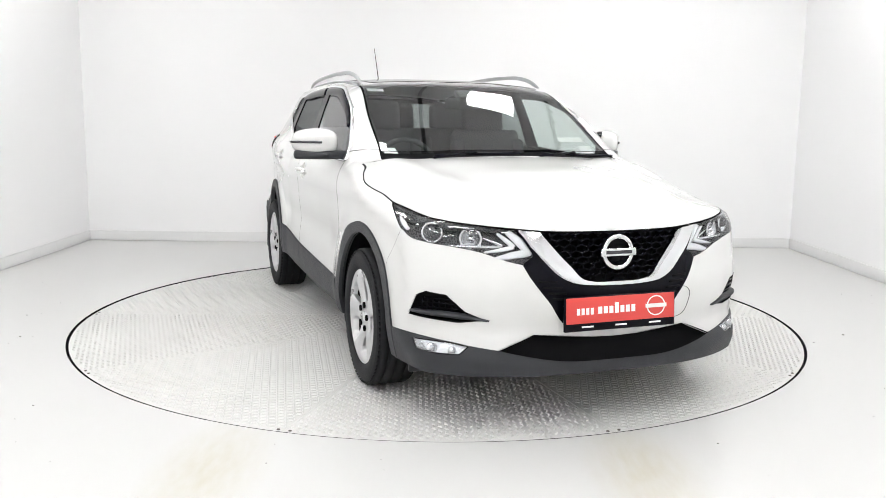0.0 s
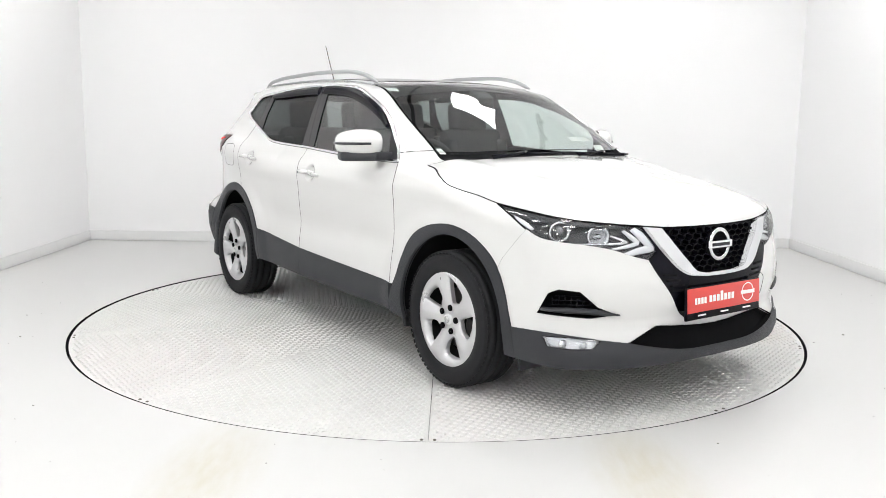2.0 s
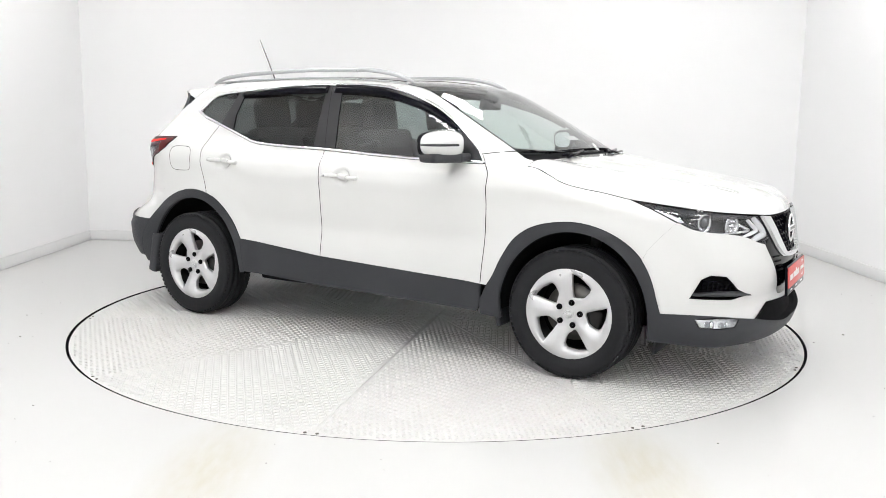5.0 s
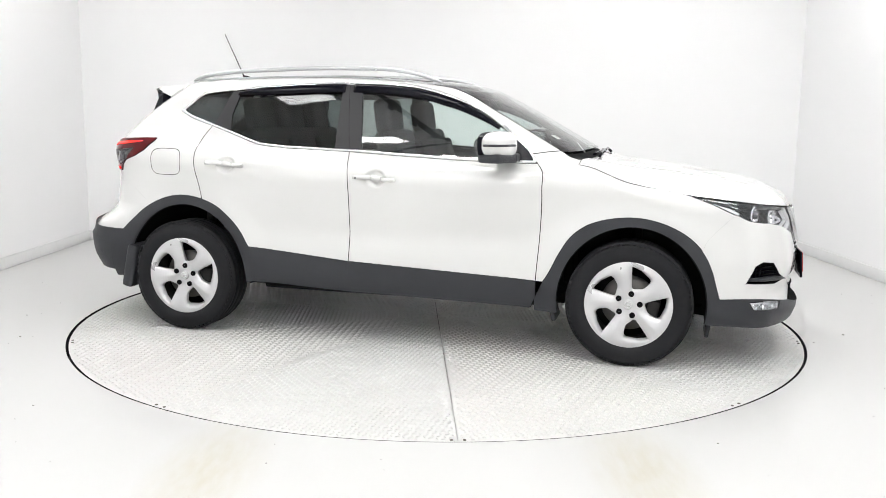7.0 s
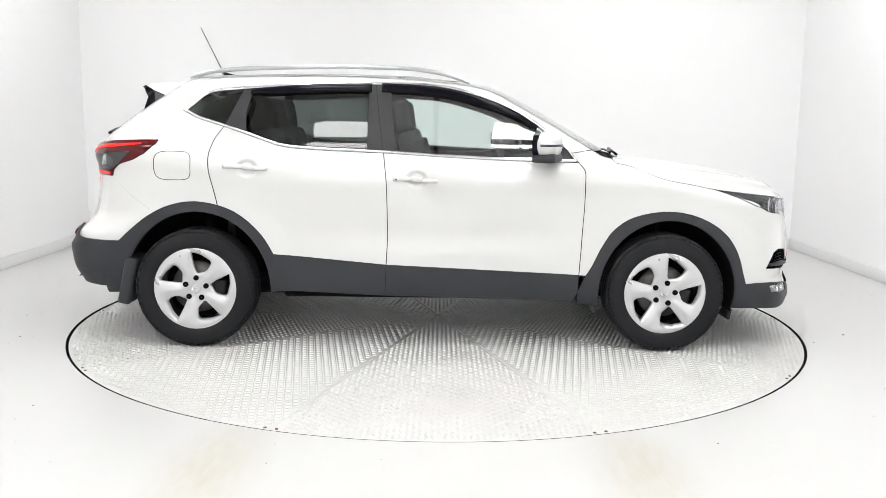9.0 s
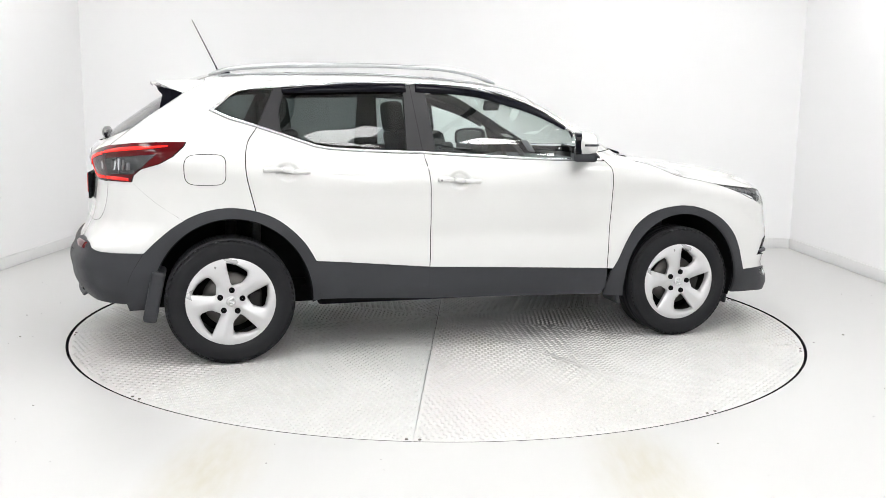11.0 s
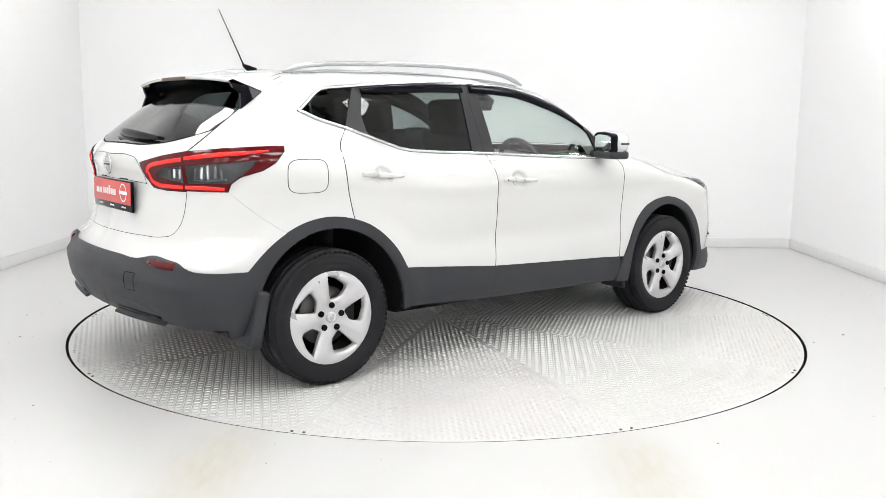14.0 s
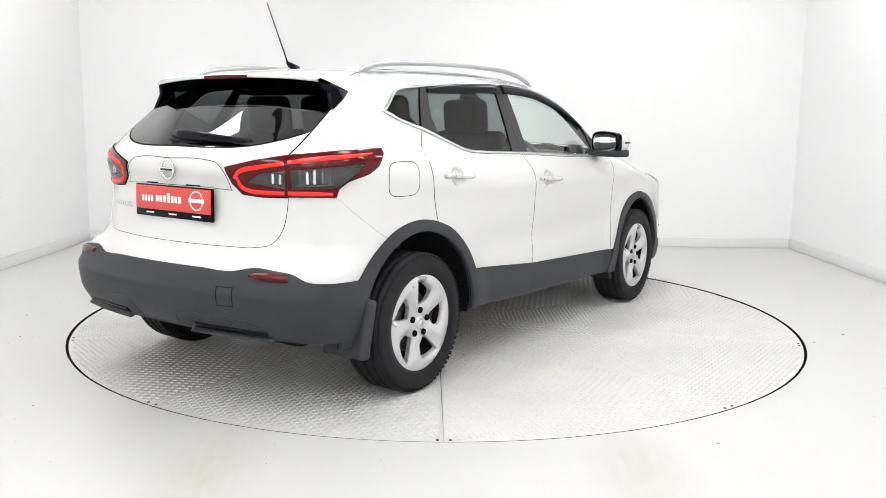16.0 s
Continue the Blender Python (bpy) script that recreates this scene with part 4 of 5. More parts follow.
def grille(fb):
    """Honeycomb of thin black bars behind the chrome V."""
    loop = [(s, z) for s, z in resample(CHROME_IN, .02)] + [(2.3, .835), (2.060, .835)]
    W_, H_ = .052, .032
    edges = set()
    for i in range(-11, 12):
        for j in range(0, 11):
            cy, cz = (i + (j % 2) * .5) * W_, .62 + j * H_ * .75
            hexa = [(cy, cz + H_ / 2), (cy + W_ / 2, cz + H_ / 4), (cy + W_ / 2, cz - H_ / 4), (cy, cz - H_ / 2), (cy - W_ / 2, cz - H_ / 4), (cy - W_ / 2, cz + H_ / 4)]
            for a, b in zip(hexa, hexa[1:] + hexa[:1]):
                a, b = (round(a[0], 4), round(a[1], 4)), (round(b[0], 4), round(b[1], 4))
                edges.add((min(a, b), max(a, b)))
    edges = sorted(edges)
    mid = np.array([[(a[0] + b[0]) / 2, (a[1] + b[1]) / 2] for a, b in edges])
    p = front_at(-abs(mid[:, 0]), mid[:, 1])
    ok = inside_loop(unwrap(p), offset_loop(loop, .004))
    ends = np.array([q for e, k in zip(edges, ok) if k for q in e])
    q = front_at(ends[:, 0], ends[:, 1])
    v, f = [], []
    for i in range(0, len(q), 2):
        a, b = q[i], q[i + 1]
        d = (b - a) / np.linalg.norm(b - a)
        n = np.cross(d, [1, 0, 0])
        n /= np.linalg.norm(n)
        k = len(v)
        for e in (a - d * .002, b + d * .002):
            for dx, w in ((-.006, .0024), (-.006, -.0024), (-.036, -.004), (-.036, .004)):
                v.append(e + np.array([dx, 0, 0]) + n * w)
        f += [(k, k + 1, k + 5, k + 4), (k + 1, k + 2, k + 6, k + 5), (k + 3, k, k + 4, k + 7)]
    part("grille_mesh", bm_of(v, f, False), GLOSS_BLACK, fb, "black honeycomb grille")
    part("badge_mount", bm_of([(2.19, .075 * math.cos(a), .748 + .075 * math.sin(a)) for a in np.linspace(0, 6.2, 32)], [tuple(range(32))]), DARK, fb)
    ring_badge(fb, (2.207, 0, .748), (0, -3, 0), .066)
    # slots beside the V
    for side in (-1, 1):
        for k in range(4):
            z = .632 - .024 * k
            part("side_slot", flip(band([(2.042 + (.66 - z) * .55, z + .003), (2.095 + (.66 - z) * .55, z)], .009, .003, .006), side), DARK, fb)
    number_plate(fb, 2.243, .502, 1, -4)
    part("tow_cover_seam", flip(band([(2.105, .578), (2.06, .580), (2.045, .565), (2.045, .50), (2.06, .455), (2.10, .44)], .0022, .0003, .001), 1), LAMP_DARK, fb)


def lamps(fb, hl, tl, tg, gate, rb):
    for side, head, tail, inner in zip((-1, 1), hl, tl, tg):
        at = lambda s, z, d: tuple((lambda p: (p + skin_normal(p) * d)[0])(wrap([(s, z)])))
        # projector and reflector bowls
        for s, z, r, mat in ((1.745, .838, .040, REFLECTOR), (1.865, .812, .042, REFLECTOR)):
            c = at(s, z, -.045)
            v, f = lathe([(r * 1.15, .012), (r, .018), (r * .9, .0), (r * .35, -.02), (.001, -.022)], 24, "x")
            bm = bm_of(v, f)
            bmesh.ops.transform(bm, matrix=Matrix.Translation(c) @ Matrix.Rotation(radians(-28), 4, "Z"), verts=bm.verts)
            part("lamp_bowl", flip(bm, side), mat, head)
        c = at(1.745, .838, -.035)
        part("projector", flip(ball(c, (.026, .026, .026)), side), SMOKE_LENS, head)
        c = at(1.865, .812, -.045)
        part("bulb_shield", flip(ball(c, (.022, .018, .014)), side), CHROME, head)
        # light guide and bright trims
        part("light_guide", flip(band([(1.930, .722), (1.985, .742), (2.028, .757), (2.005, .795), (1.968, .838)], [.016, .027, .034, .028, .018], -.008, .012), side), DRL, head, "white angular light guide")
        part("light_guide", flip(band([(1.905, .752), (1.955, .765), (1.985, .778), (1.965, .805), (1.94, .832)], [.008, .015, .018, .015, .008], -.016, .012), side), DRL, head)
        part("bowl_trim", flip(band([(1.80, .775), (1.88, .775), (1.955, .783), (1.90, .815)], [.010, .014, .014, .008], -.035, .012), side), REFLECTOR, head)
        part("bowl_trim", flip(band([(1.60, .885), (1.635, .855), (1.665, .832)], [.006, .028, .014], -.014, .01), side), DRL, head)
        part("bowl_trim", flip(band([(1.60, .895), (1.72, .872), (1.85, .852), (1.95, .842)], .010, -.02, .02), side), LAMP_DARK, head)
        # fog lamp insides
        for s, z, r in ((1.765, .345, .022), (1.825, .340, .018)):
            part("fog_bowl", flip(ball(at(s, z, -.012), (.012, r, r)), side), CHROME, fb)
        # side vent: mesh slats and a fin
        for k in range(5):
            z = .472 + .020 * k
            part("vent_slat", flip(band([(1.712 + .006 * k, z), (1.79, z + .002), (1.878 - .012 * k, z - .003)], .005, -.014, .012), side), GLOSS_BLACK, fb)
        for k in range(7):
            s = 1.728 + .018 * k
            part("vent_bar", flip(band([(s, .463), (s + .004, .555 - .004 * k)], .004, -.018, .010), side), GLOSS_BLACK, fb)
        part("vent_fin", flip(band([(1.70, .492), (1.79, .490), (1.86, .482), (1.925, .470)], [.010, .022, .022, .006], .002, .02), side), CLADDING, fb)
        # tail lamp strips
        for path, w in (([(-1.81, 1.100), (-1.70, 1.118), (-1.60, 1.128), (-1.53, 1.135)], [.014, .018, .016, .006]), ([(-1.81, .972), (-1.74, .971), (-1.672, .968)], [.016, .018, .014])):
            part("light_strip", flip(band(path, w, .0075, .004), side), RED_GLOW, tail, "lit red light strip")
        for path, w in (([(-1.822, 1.095), (-1.90, 1.080), (-1.985, 1.048), (-1.995, 1.030)], [.016, .016, .018, .010]), ([(-1.985, 1.035), (-1.968, .990), (-1.94, .977), (-1.88, .972), (-1.822, .971)], [.010, .016, .018, .018, .016])):
            part("light_strip", flip(band(path, w, .0075, .004), side), RED_GLOW, inner, "lit red light strip")
        for k, (s, z, h) in enumerate(((-1.775, 1.030, .024), (-1.752, 1.034, .030), (-1.728, 1.038, .032), (-1.703, 1.036, .026), (-1.680, 1.030, .020))):
            p = at(s, z, -.016)
            part("lamp_facet", flip(block((.016, .012, h * 2), p, .003, 2, (0, 12 * (k % 2), 25 + 30 * (k % 2))), side), REFLECTOR if k in (1, 2) else SMOKE_LENS, tail)
        part("lamp_shelf", flip(band([(-1.785, .999), (-1.72, .999), (-1.665, 1.004)], .012, -.010, .016), side), LAMP_DARK, tail)
        for s, z, h in ((-1.838, 1.026, .022), (-1.862, 1.028, .022), (-1.886, 1.027, .016)):
            part("lamp_facet", flip(block((.012, .012, h * 2), at(s, z, -.012), .003, 2, (0, 0, 40)), side), REFLECTOR if h > .02 else SMOKE_LENS, inner)
        # rear bumper reflector
        part("reflector", flip(band([(-1.915, .630), (-1.86, .627), (-1.800, .625)], [.014, .027, .024], .014, .006), side), RED_LENS, rb, "red rear reflector")


def mirror(door, side):
    c = Vector((.605, -.955, 1.148))
    sweep = Matrix.Translation(c) @ Matrix.Rotation(radians(-20), 4, "Z") @ Matrix.Translation(-c)

    def head(bm):
        bmesh.ops.transform(bm, matrix=sweep, verts=bm.verts)
        return bm
    base = joined(block((.10, .12, .045), (.665, -.855, 1.092), .015), head(block((.13, .215, .05), (c.x + .02, c.y, 1.092), .022, 3)))
    fold = Matrix.Translation((.68, .84, 0)) @ Matrix.Rotation(radians(35), 4, "Z") @ Matrix.Translation((-.68, -.84, 0)) if side > 0 else None
    m = part("door_mirror", flip(base, side), CLADDING, door, "white door mirror with black base" if side < 0 else "white door mirror with black base, turned back towards the window", fold)
    bm = bmesh.new()
    bmesh.ops.create_cube(bm, size=1)
    bmesh.ops.subdivide_edges(bm, edges=bm.edges[:], cuts=8, use_grid_fill=True)
    for q in bm.verts:
        d = q.co.copy()
        d *= .5 / max((abs(d.x) ** 3 + abs(d.y) ** 3 + abs(d.z) ** 3) ** (1 / 3), 1e-6)
        q.co = Vector((d.x * (.07 if d.x < 0 else .165), d.y * .255, d.z * .148 * (1 - .18 * (d.y < 0) * abs(d.y) * 2)))
    for f in bm.faces:
        f.smooth = True
    bmesh.ops.transform(bm, matrix=Matrix.Translation(c + Vector((.01, 0, .014))), verts=bm.verts)
    part("mirror_cover", flip(head(bm), side), PAINT, m)
    def rounded(size, at):
        pl = [(math.copysign(abs(math.cos(a)) ** .5, math.cos(a)), math.copysign(abs(math.sin(a)) ** .5, math.sin(a))) for a in np.linspace(0, 2 * math.pi, 36, endpoint=False)]
        rings = ((-.5, .93), (-.38, 1), (.5, 1))
        q = [(at[0] + size[0] * h, at[1] + size[1] / 2 * k * p, at[2] + size[2] / 2 * k * r * (1 - .10 * (p < 0) * abs(p))) for h, k in rings for p, r in pl]
        g = [(j * 36 + i, j * 36 + (i + 1) % 36, (j + 1) * 36 + (i + 1) % 36, (j + 1) * 36 + i) for j in range(2) for i in range(36)] + [tuple(range(36)), tuple(range(72, 108))]
        return bm_of(q, g, False)
    part("mirror_rim", flip(head(rounded((.036, .238, .138), (c.x - .022, c.y, c.z + .012))), side), GLOSS_BLACK, m)
    part("mirror_glass", flip(head(rounded((.006, .198, .106), (c.x - .0395, c.y, c.z + .012))), side), MIRROR, m)
    arc = [radians(a) for a in range(-15, 96, 10)]
    path = [(c.x + .01 + .084 * max(math.cos(a), 0) ** (2 / 3), c.y - .129 * math.copysign(abs(math.sin(a)) ** (2 / 3), math.sin(a)), c.z + .012) for a in arc]
    part("turn_signal", flip(head(tube(path, .0065)), side), LAMP_DARK, m, "smoked indicator strip")


def handle(door, s0, z0, s1, z1, lock, side):
    h = part("door_handle", flip(band([(s0, z0), (s0 * .7 + s1 * .3, z0 + .002), (s0 * .3 + s1 * .7, z1 + .002), (s1, z1)], [.020, .028, .027, .017], 0.020, .014), side), PAINT, door, "white bar door handle")
    for s, z in ((s0 + .02, z0), (s1 - .02, z1)):
        p = wrap([(s, z)])[0]
        part("handle_foot", flip(block((.030, .030, .020), tuple(p + np.array([0, .002, 0])), .005), side), PAINT, h)
    if lock:
        p = wrap([(s0 + .018, z0)])[0]
        part("key_cover", flip(block((.008, .004, .010), (p[0], p[1] - .024, p[2]), .001), side), LAMP_DARK, h)


def seat(parent, y, x, rear=False):
    s = part("seat", joined(block((.50, .50, .16), (x + .18, y, .62), .05, 3), block((.12, .48, .62), (x - .10, y, .92), .05, 3, (0, -14, 0))), CLOTH, parent, "charcoal cloth seat")
    for k in (-1, 1):
        part("bolster", block((.14, .07, .52), (x - .07, y + k * .215, .90), .03, 3, (0, -14, 0)), CLOTH, s)
    part("headrest", block((.11, .28, .21), (x - .205, y, 1.305), .052, 4, (0, -8, 0)), CLOTH, s)
    for k in (-1, 1):
        part("headrest_post", tube([(x - .19, y + k * .06, 1.17), (x - .20, y + k * .06, 1.27)], .006), CHROME, s)


def cabin(root):
    for y in (-.37, .37):
        seat(root, y, .02)
    for y in (-.42, 0, .42):
        seat(root, y, -.82)
    # dashboard follows the windscreen base
    v, f = [], []
    prof = [(.93, 1.055), (.80, 1.06), (.66, 1.035), (.56, .98), (.54, .90), (.60, .78), (.70, .60)]
    for j, y in enumerate(np.linspace(-.70, .70, 21)):
        for x, z in prof:
            v.append((x - .10 * (abs(y) / .7) ** 2.2, y, z + (.035 * math.exp(-((y + .37) / .17) ** 2) if .5 < x < .75 and z > .95 else 0)))
    n = len(prof)
    f = [(j * n + k, j * n + k + 1, (j + 1) * n + k + 1, (j + 1) * n + k) for j in range(20) for k in range(n - 1)]
    dash = part("dashboard", bm_of(v, f), TRIM, root, "black dashboard")
    part("centre_screen", block((.02, .24, .15), (.545, 0, .93), .006, 2, (0, 12, 0)), GLOSS_BLACK, dash)
    part("console", block((.75, .22, .22), (.20, 0, .62), .03), TRIM, root)
    # steering wheel
    v, f = [], []
    for i in range(36):
        a = 2 * math.pi * i / 36
        for k in range(8):
            b = 2 * math.pi * k / 8
            r = .185 + .016 * math.cos(b)
            v.append((.016 * math.sin(b), r * math.cos(a), r * math.sin(a)))
    f = [(i * 8 + k, i * 8 + (k + 1) % 8, ((i + 1) % 36) * 8 + (k + 1) % 8, ((i + 1) % 36) * 8 + k) for i in range(36) for k in range(8)]
    wheel_bm = joined(bm_of(v, f), block((.04, .13, .11), (0, 0, -.01), .02), block((.02, .34, .035), (0, 0, 0), .008), block((.02, .04, .18), (0, 0, -.09), .008))
    part("steering_wheel", wheel_bm, TRIM, root, "black steering wheel", pose(.46, -.37, 1.00, 0, -25, 0))
    # rear-view mirror, headlining, floor, parcel shelf
    part("rear_view_mirror", joined(block((.035, .24, .065), (.40, 0, 1.385), .015, 2, (0, 10, 0)), tube([(.42, 0, 1.40), (.47, 0, 1.425)], .012), block((.10, .12, .04), (.44, 0, 1.43), .01, 2, (0, 27, 0))), TRIM, root)
    xy = [(x, y) for x in np.linspace(.12, -1.45, 14) for y in np.linspace(-.56, .56, 11)]
    p = drop(np.array(xy)) - np.array([0, 0, .035])
    f = [(i * 11 + k, i * 11 + k + 1, (i + 1) * 11 + k + 1, (i + 1) * 11 + k) for i in range(13) for k in range(10)]
    part("headlining", bm_of(p, f), LINING, root)
    part("cabin_floor", block((2.7, 1.10, .04), (-.45, 0, .36), .01), DARK, root)
    part("parcel_shelf", block((.62, 1.20, .03), (-1.50, 0, 1.06), .01), CLOTH, root)
    part("load_trim", block((.05, 1.25, .65), (-1.17, 0, .74), .02), CLOTH, root)
    part("engine_cover", block((.06, 1.36, .62), (.98, 0, .70), .02), DARK, root)
    # papers on the dashboard top
    for x, y, w, h, tilt in ((.86, -.60, .10, .10, 55), (.90, .58, .09, .11, 40)):
        part("paper_note", block((.002, w, h), (x, y, 1.105), 0, 1, (0, -tilt, 12)), PAPER, dash, "white paper note behind the windscreen")
    part("permit_disc", block((.002, .16, .05), (.72, .56, 1.18), 0, 1, (0, -60, 0)), PAPER, dash)
    part("corner_sticker", block((.002, .10, .035), (.205, -.50, 1.462), 0, 1, (0, -62, 0)), PAPER, dash)
    # door cards
    for side in (-1, 1):
        part("door_card", block((1.5, .03, .56), (-.06, side * .80, .78), .01), TRIM, root)


def roof_kit(root, gate):
    for side in (-1, 1):
        path = resample([(-1.40, -.566, 1.510), (-1.31, -.570, 1.540), (-1.19, -.572, 1.556), (-.86, -.578, 1.574), (-.37, -.582, 1.582), (-.04, -.585, 1.567), (.10, -.588, 1.540), (.21, -.592, 1.500)], .05)
        r = part("roof_rail", flip(tube(path, [.006] + [.013] * (len(path) - 2) + [.006], 10, .8), side), SATIN, root, "satin silver roof rail")
        low = [(x, y, drop(np.array([[x, y]]))[0][2] + .003) for x, y in [(q[0], q[1]) for q in path[1:-1]]]
        part("rail_base", flip(tube(low, .007, 6, 1.6), side), SATIN, r)
    # aerial
    a = part("aerial", tube([(-1.275, -.04, 1.535), (-1.325, -.04, 1.556), (-1.345, -.04, 1.566)], [.022, .014, .006]), GLOSS_BLACK, root, "thin black roof aerial")
    part("aerial_rod", tube([(-1.338, -.04, 1.560), (-1.352, -.04, 1.592), (-1.475, -.04, 1.845)], [.006, .0035, .0022]), GLOSS_BLACK, a)
    # tailgate spoiler
    n = 25
    ys = np.linspace(-.56, .56, n)
    v = []
    back = lambda y: -1.715 + .035 * (abs(y) / .56) ** 2.4
    zt = lambda y: 1.490 - .026 * (abs(y) / .56) ** 2.4
    rows = []
    for y in ys:
        yy = y
        e = drop(np.array([[-1.455 - .07 * (1 - (abs(y) / .56) ** 3), yy]]))[0]
        zb = e[2] + .004
        rows.append([(e[0] + .012, yy, zb), (-1.585, y, (zb * .62 + zt(y) * .38) + .004), (-1.65, y, (zb * .3 + zt(y) * .7) + .005), (back(y) + .02, y, zt(y) + .002), (back(y), y, zt(y) - .006), (back(y) + .008, y, zt(y) - .016)])
    m = len(rows[0])
    v = [q for r in rows for q in r]
    f = [(j * m + k, j * m + k + 1, (j + 1) * m + k + 1, (j + 1) * m + k) for j in range(n - 1) for k in range(m - 1)]
    sp = part("spoiler", bm_of(v, f), PAINT, gate, "white roof spoiler with black underside")
    under = []
    for r, y in zip(rows, ys):
        under += [r[-1], (-1.65, y, r[-1][2] - .014), (-1.60, y * .98, 1.425 - .02 * abs(y)), (-1.545, y * .94, r[0][2] - .012)]
    f = [(j * 4 + k, j * 4 + k + 1, (j + 1) * 4 + k + 1, (j + 1) * 4 + k) for j in range(n - 1) for k in range(3)]
    part("spoiler_underside", bm_of(under, f), GLOSS_BLACK, sp)
    part("brake_light", bm_of(*(lambda L: ([q for y in L for q in ((back(y) - .003, y, zt(y) - .004), (back(y) - .002, y, zt(y) - .020))], [(2 * i, 2 * i + 1, 2 * i + 3, 2 * i + 2) for i in range(len(L) - 1)]))(np.linspace(-.15, .15, 9))), RED_LENS, sp, "red high brake light")
    outer = rows[0]
    top = tuple(drop(np.array([[-1.425, -.575]]))[0] + np.array([0, -.003, .004]))
    low, mid = (-1.535, -.617, 1.412), (-1.60, -.603, 1.436)
    for side in (-1, 1):
        cheek = [outer[0], outer[1], outer[2], outer[3], mid, low, top]
        part("spoiler_cheek", flip(bm_of(cheek, [(0, 1, 5, 6), (1, 2, 4, 5), (2, 3, 4)]), side), PAINT, sp)
        fin = [(-1.535, -.615, 1.409), (-1.60, -.600, 1.432), (-1.668, -.562, 1.446), (-1.660, -.568, 1.425), (-1.638, -.598, 1.400), (-1.655, -.630, 1.325), (-1.590, -.630, 1.372)]
        w = [(x, y + .02, z) for x, y, z in fin]
        k = len(fin)
        part("side_fin", flip(bm_of(fin + w, [tuple(range(k)), tuple(range(k, 2 * k))] + [(i, (i + 1) % k, (i + 1) % k + k, i + k) for i in range(k)], False), side), GLOSS_BLACK, sp, "black side fin")
    for side in (-1, 1):
        part("roof_corner", flip(band([(-1.475, 1.474), (-1.535, 1.445), (-1.575, 1.424)], .032, .0022, .004), side), PAINT, root)
    # wipers
    for y0, y1 in ((-.42, .08), (.18, .66)):
        pa = drop(np.array([[1.098 - .05 * (y / .6) ** 2, y] for y in np.linspace(y0, y1, 10)])) + np.array([0, 0, .012])
        w = part("wiper", tube(pa, .007, 6), GLOSS_BLACK, root, "black windscreen wiper")
        part("wiper_arm", tube([pa[0] + np.array([.035, -.02, -.01]), pa[4] + np.array([.012, 0, .012])], .008, 6), GLOSS_BLACK, w)
    pa = rear_at(np.linspace(-.42, .08, 10), np.linspace(1.178, 1.200, 10)) + np.array([-.016, 0, .008])
    w = part("rear_wiper", tube(pa, [.006, .010, .014, .018, .021, .024, .026, .026, .024, .016], 10, .6), GLOSS_BLACK, gate, "black rear wiper")
    part("wiper_cap", block((.03, .22, .018), tuple(pa[7] + np.array([.004, 0, -.024])), .006, 2, (4, -35, 0)), GLOSS_BLACK, w)


def rear_kit(gate, rb):
    number_plate(gate, -2.050, .905, -1, -1, -.02)
    ring_badge(gate, (-2.064, 0, 1.052), (0, 2, 180), .043)
    # badge lettering as bars
    for k in range(7):
        y = .335 + k * .028
        p = rear_at(y, .868)[0]
        part("letter_bar", block((.003, .015, .022), (p[0] - .001, y, .868), .001, 1, (0, 0, -12)), CHROME, gate)
    # thin dark strips painting the shade of the pressed edges round the plate recess
    for side in (-1, 1):
        part("crease_shade", flip(band([(-2.3, 1.104), (-2.12, 1.103), (-2.07, 1.092), (-2.045, 1.066), (-2.02, 1.00), (-2.014, .975)], .003, .0003, .001), side), LAMP_DARK, gate)
        part("crease_shade", flip(band([(-2.3, .983), (-2.15, .983), (-2.01, .975)], .003, .0003, .001), side), LAMP_DARK, gate)
        part("tailgate_grip", flip(band([(-2.22, .987), (-2.15, .986)], .005, .001, .004), side), GLOSS_BLACK, gate)
    # lower bumper: tow cover seam, skid insert, slots
    sq = [(-2.02, .570), (-1.965, .572), (-1.962, .500), (-2.018, .497), (-2.02, .570)]
    part("tow_cover", band([(-2.02, .570), (-1.965, .572)], .0025, .0105, .001), DARK, rb)
    for a, b in zip(sq[1:], sq[2:]):
        part("tow_cover", band([a, b], .0025, .0105, .001), DARK, rb)
    for side in (-1, 1):
        part("lower_slot", flip(band([(-1.86, .392), (-1.97, .393), (-2.13, .392)], [.016, .026, .026], .011, .012), side), GLOSS_BLACK, rb, "black slot in the lower bumper")
        part("slot_lip", flip(band([(-1.84, .374), (-1.96, .373), (-2.14, .372)], [.008, .014, .012], .024, .026), side), CLADDING, rb)
        part("recess_edge", flip(band([(-2.205, .385), (-2.195, .428), (-2.175, .448), (-2.05, .447), (-1.93, .436), (-1.86, .410)], [.004, .008, .010, .010, .009, .004], .0105, .005), side), CLADDING, rb)


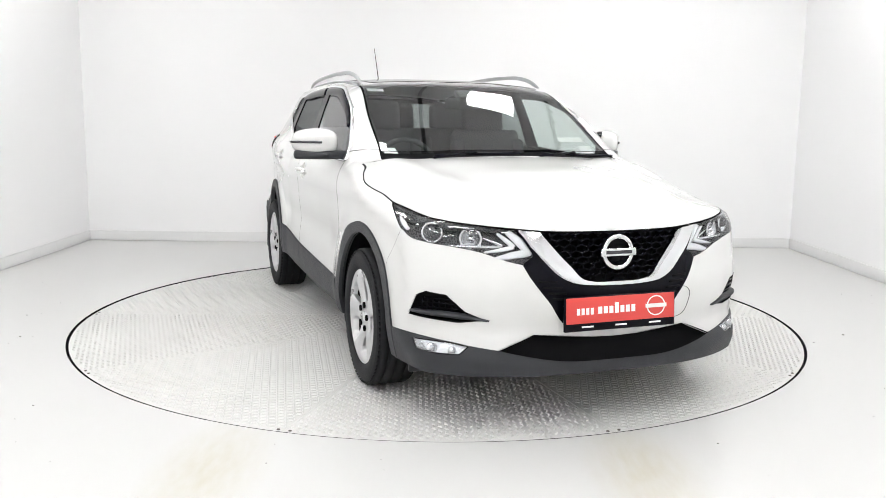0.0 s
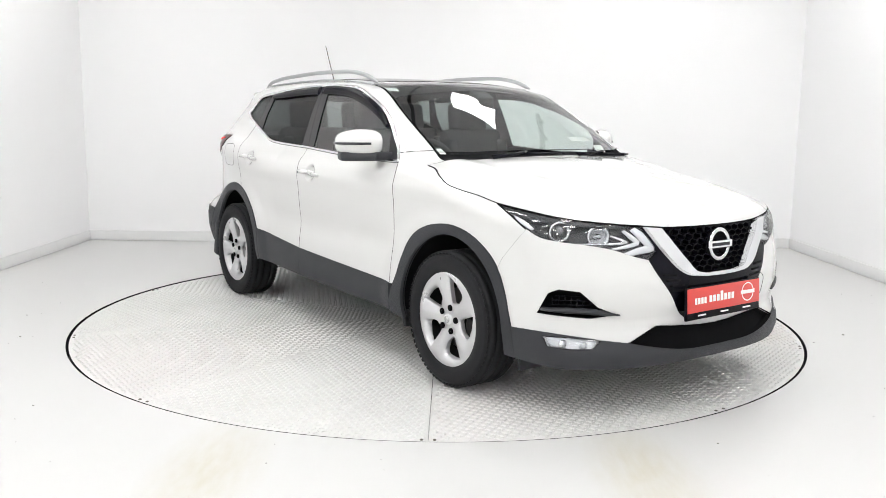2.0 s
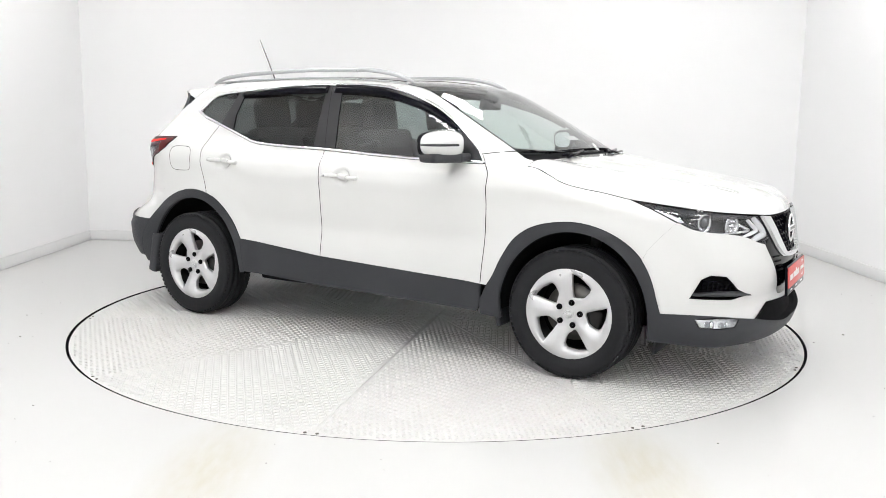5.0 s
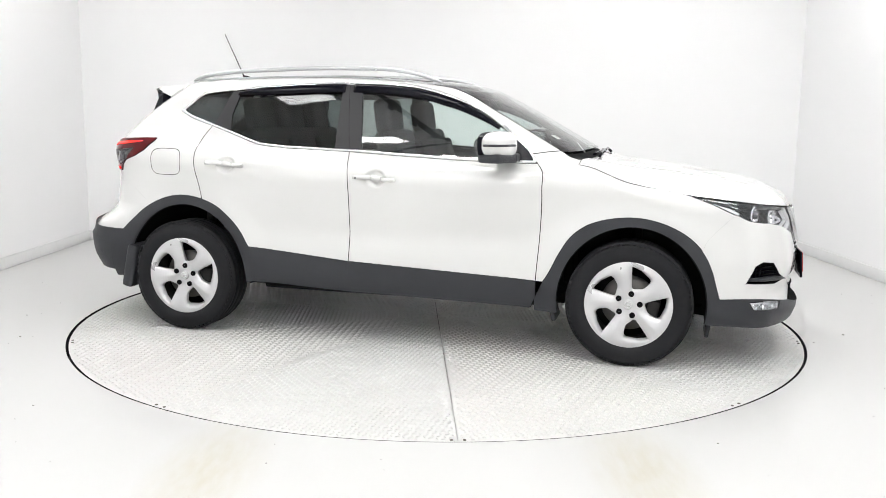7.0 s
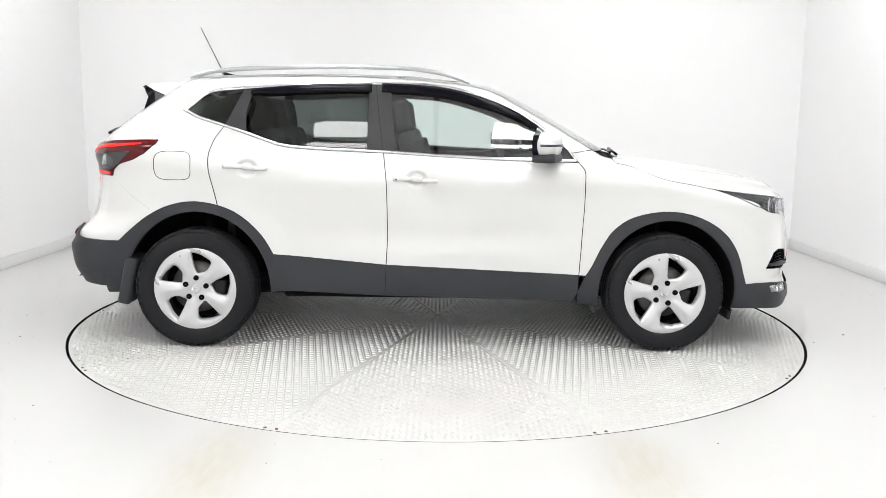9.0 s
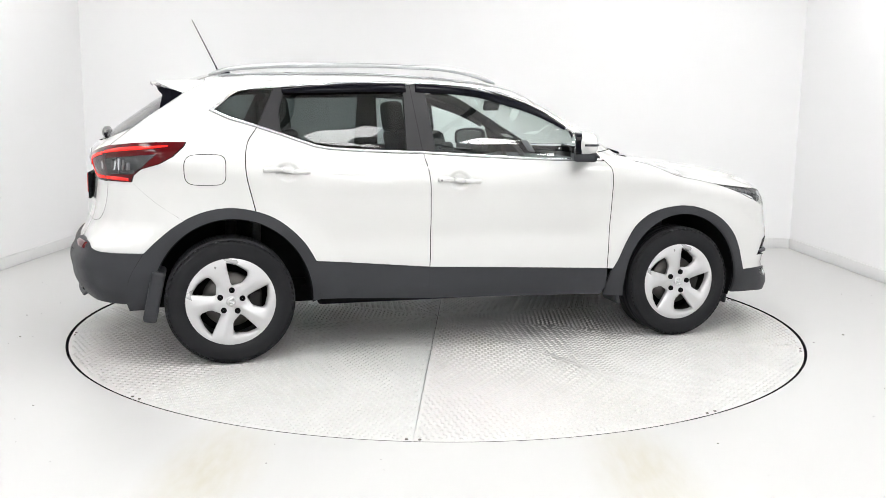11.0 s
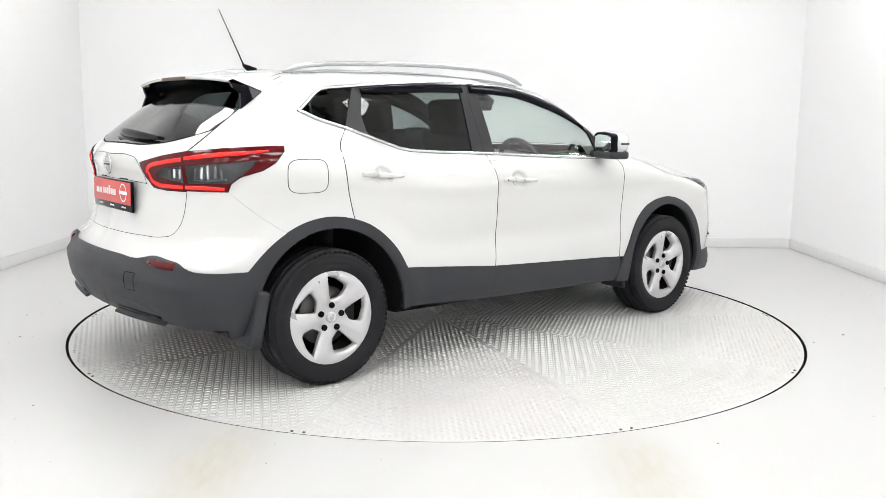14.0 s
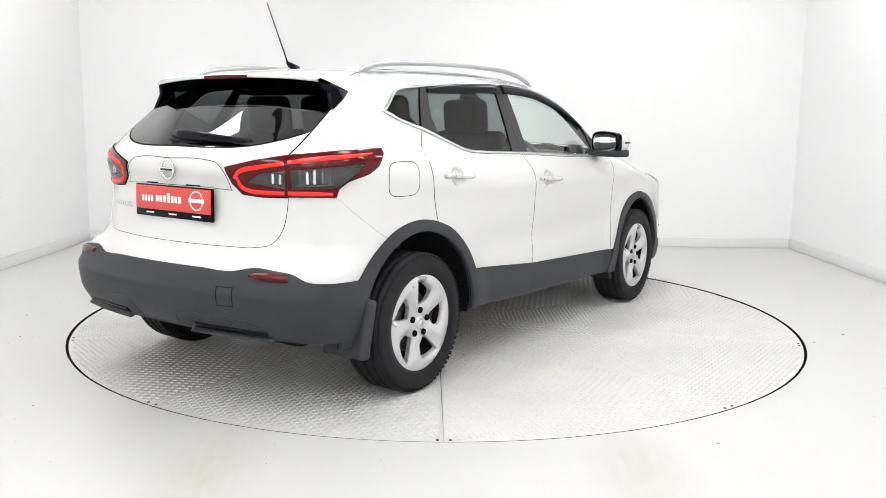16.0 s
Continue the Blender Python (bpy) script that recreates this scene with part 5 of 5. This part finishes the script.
def chassis(root):
    part("underbody", joined(block((3.5, 1.0, .10), (0, 0, .28), .04), block((1.7, 1.50, .08), (0, 0, .305), .02), block((.30, 1.0, .08), (1.90, 0, .285), .03), block((.30, 1.0, .10), (-1.88, 0, .40), .03)), DARK, root)
    part("exhaust", tube([(-.6, .25, .22), (-1.2, .28, .24), (-1.45, .38, .27)], .03, 10), STEEL, root)
    for x in (WHEEL_X, -WHEEL_X):
        part("axle", tube([(x, -.72, .30), (x, .72, .30)], .035), STEEL, root)
    for side in (-1, 1):
        for x, rx, rz in ((WHEEL_X, .40, .43), (-WHEEL_X, .42, .45)):
            v, f = [], []
            n = 30
            ang = np.linspace(-.26 if x > 0 else -.06, math.pi + .06, n)
            lx, lz = x + .012 + rx * np.cos(ang), AXLE_Z + rz * np.sin(ang)
            edge = wrap_side(lx, lz)[:, 1] + .022
            for off in (0, .05, None):
                v += [(p, -.50 if off is None else e + off, q) for p, q, e in zip(lx, lz, edge)]
            f = [(j * n + i, j * n + i + 1, (j + 1) * n + i + 1, (j + 1) * n + i) for j in range(2) for i in range(n - 1)]
            f.append(tuple(range(2 * n, 3 * n)))
            part("wheel_liner", flip(bm_of(v, f), side), LINER, root)
            part("strut", flip(tube([(x, -.60, .30), (x + .02, -.56, .72)], .03), side), STEEL, root)
        # mud flaps
        part("mud_flap", flip(block((.070, .235, .27), (-1.705, -.762, .370), .022, 3, (0, 12, 0)), side), CLADDING, root, "black mud flap behind the wheel")
        part("mud_flap", flip(block((.026, .19, .20), (.905, -.775, .310), .012, 2, (0, -16, 0)), side), CLADDING, root, "black mud flap behind the wheel")
        part("air_deflector", flip(block((.02, .22, .07), (1.735, -.66, .195), .005, 1, (0, 8, 0)), side), CLADDING, root)


def details(root, fd, rd, gate, fb, rb, hl, tl, tg):
    for x in (WHEEL_X, -WHEEL_X):
        for side in (-1, 1):
            wheel(root, x, side)
    grille(fb)
    lamps(fb, hl, tl, tg, gate, rb)
    for side, a, b in zip((-1, 1), fd, rd):
        mirror(a, side)
        handle(a, -.214, .962, .032, .952, side < 0, side)
        handle(b, -1.142, 1.018, -.906, 1.007, False, side)
        up = [(.588, 1.245), (.512, 1.292), (.421, 1.336), (.341, 1.367), (.260, 1.391), (.165, 1.418), (.065, 1.439), (-.080, 1.453), (-.290, 1.461)]
        part("wind_deflector", flip(band(up, [.014, .034, .042, .046, .046, .046, .046, .046, .046], .010, .010), side), GLOSS_BLACK, a, "smoked wind deflector over the window")
        back = [(-.345, 1.460), (-.549, 1.456), (-.750, 1.447), (-.932, 1.436), (-1.028, 1.428)]
        part("wind_deflector", flip(band(back, [.046, .046, .046, .042, .020], .010, .010), side), GLOSS_BLACK, b, "smoked wind deflector over the window")
    cabin(root)
    roof_kit(root, gate)
    rear_kit(gate, rb)
    chassis(root)

room()
stains()
TABLE = turntable()
CAR = car()


def motions():
    times = [i * .5 for i in range(33)]
    walk(TABLE, [(t, pose(0, 0, 0, 0, 0, table_angle(t))) for t in times])
    walk(CAR, [(t, pose(0, 0, 0, 0, 0, table_angle(t)) @ pose(-.0457, .0208, 0, 0, 0, 2.34)) for t in times])


motions()
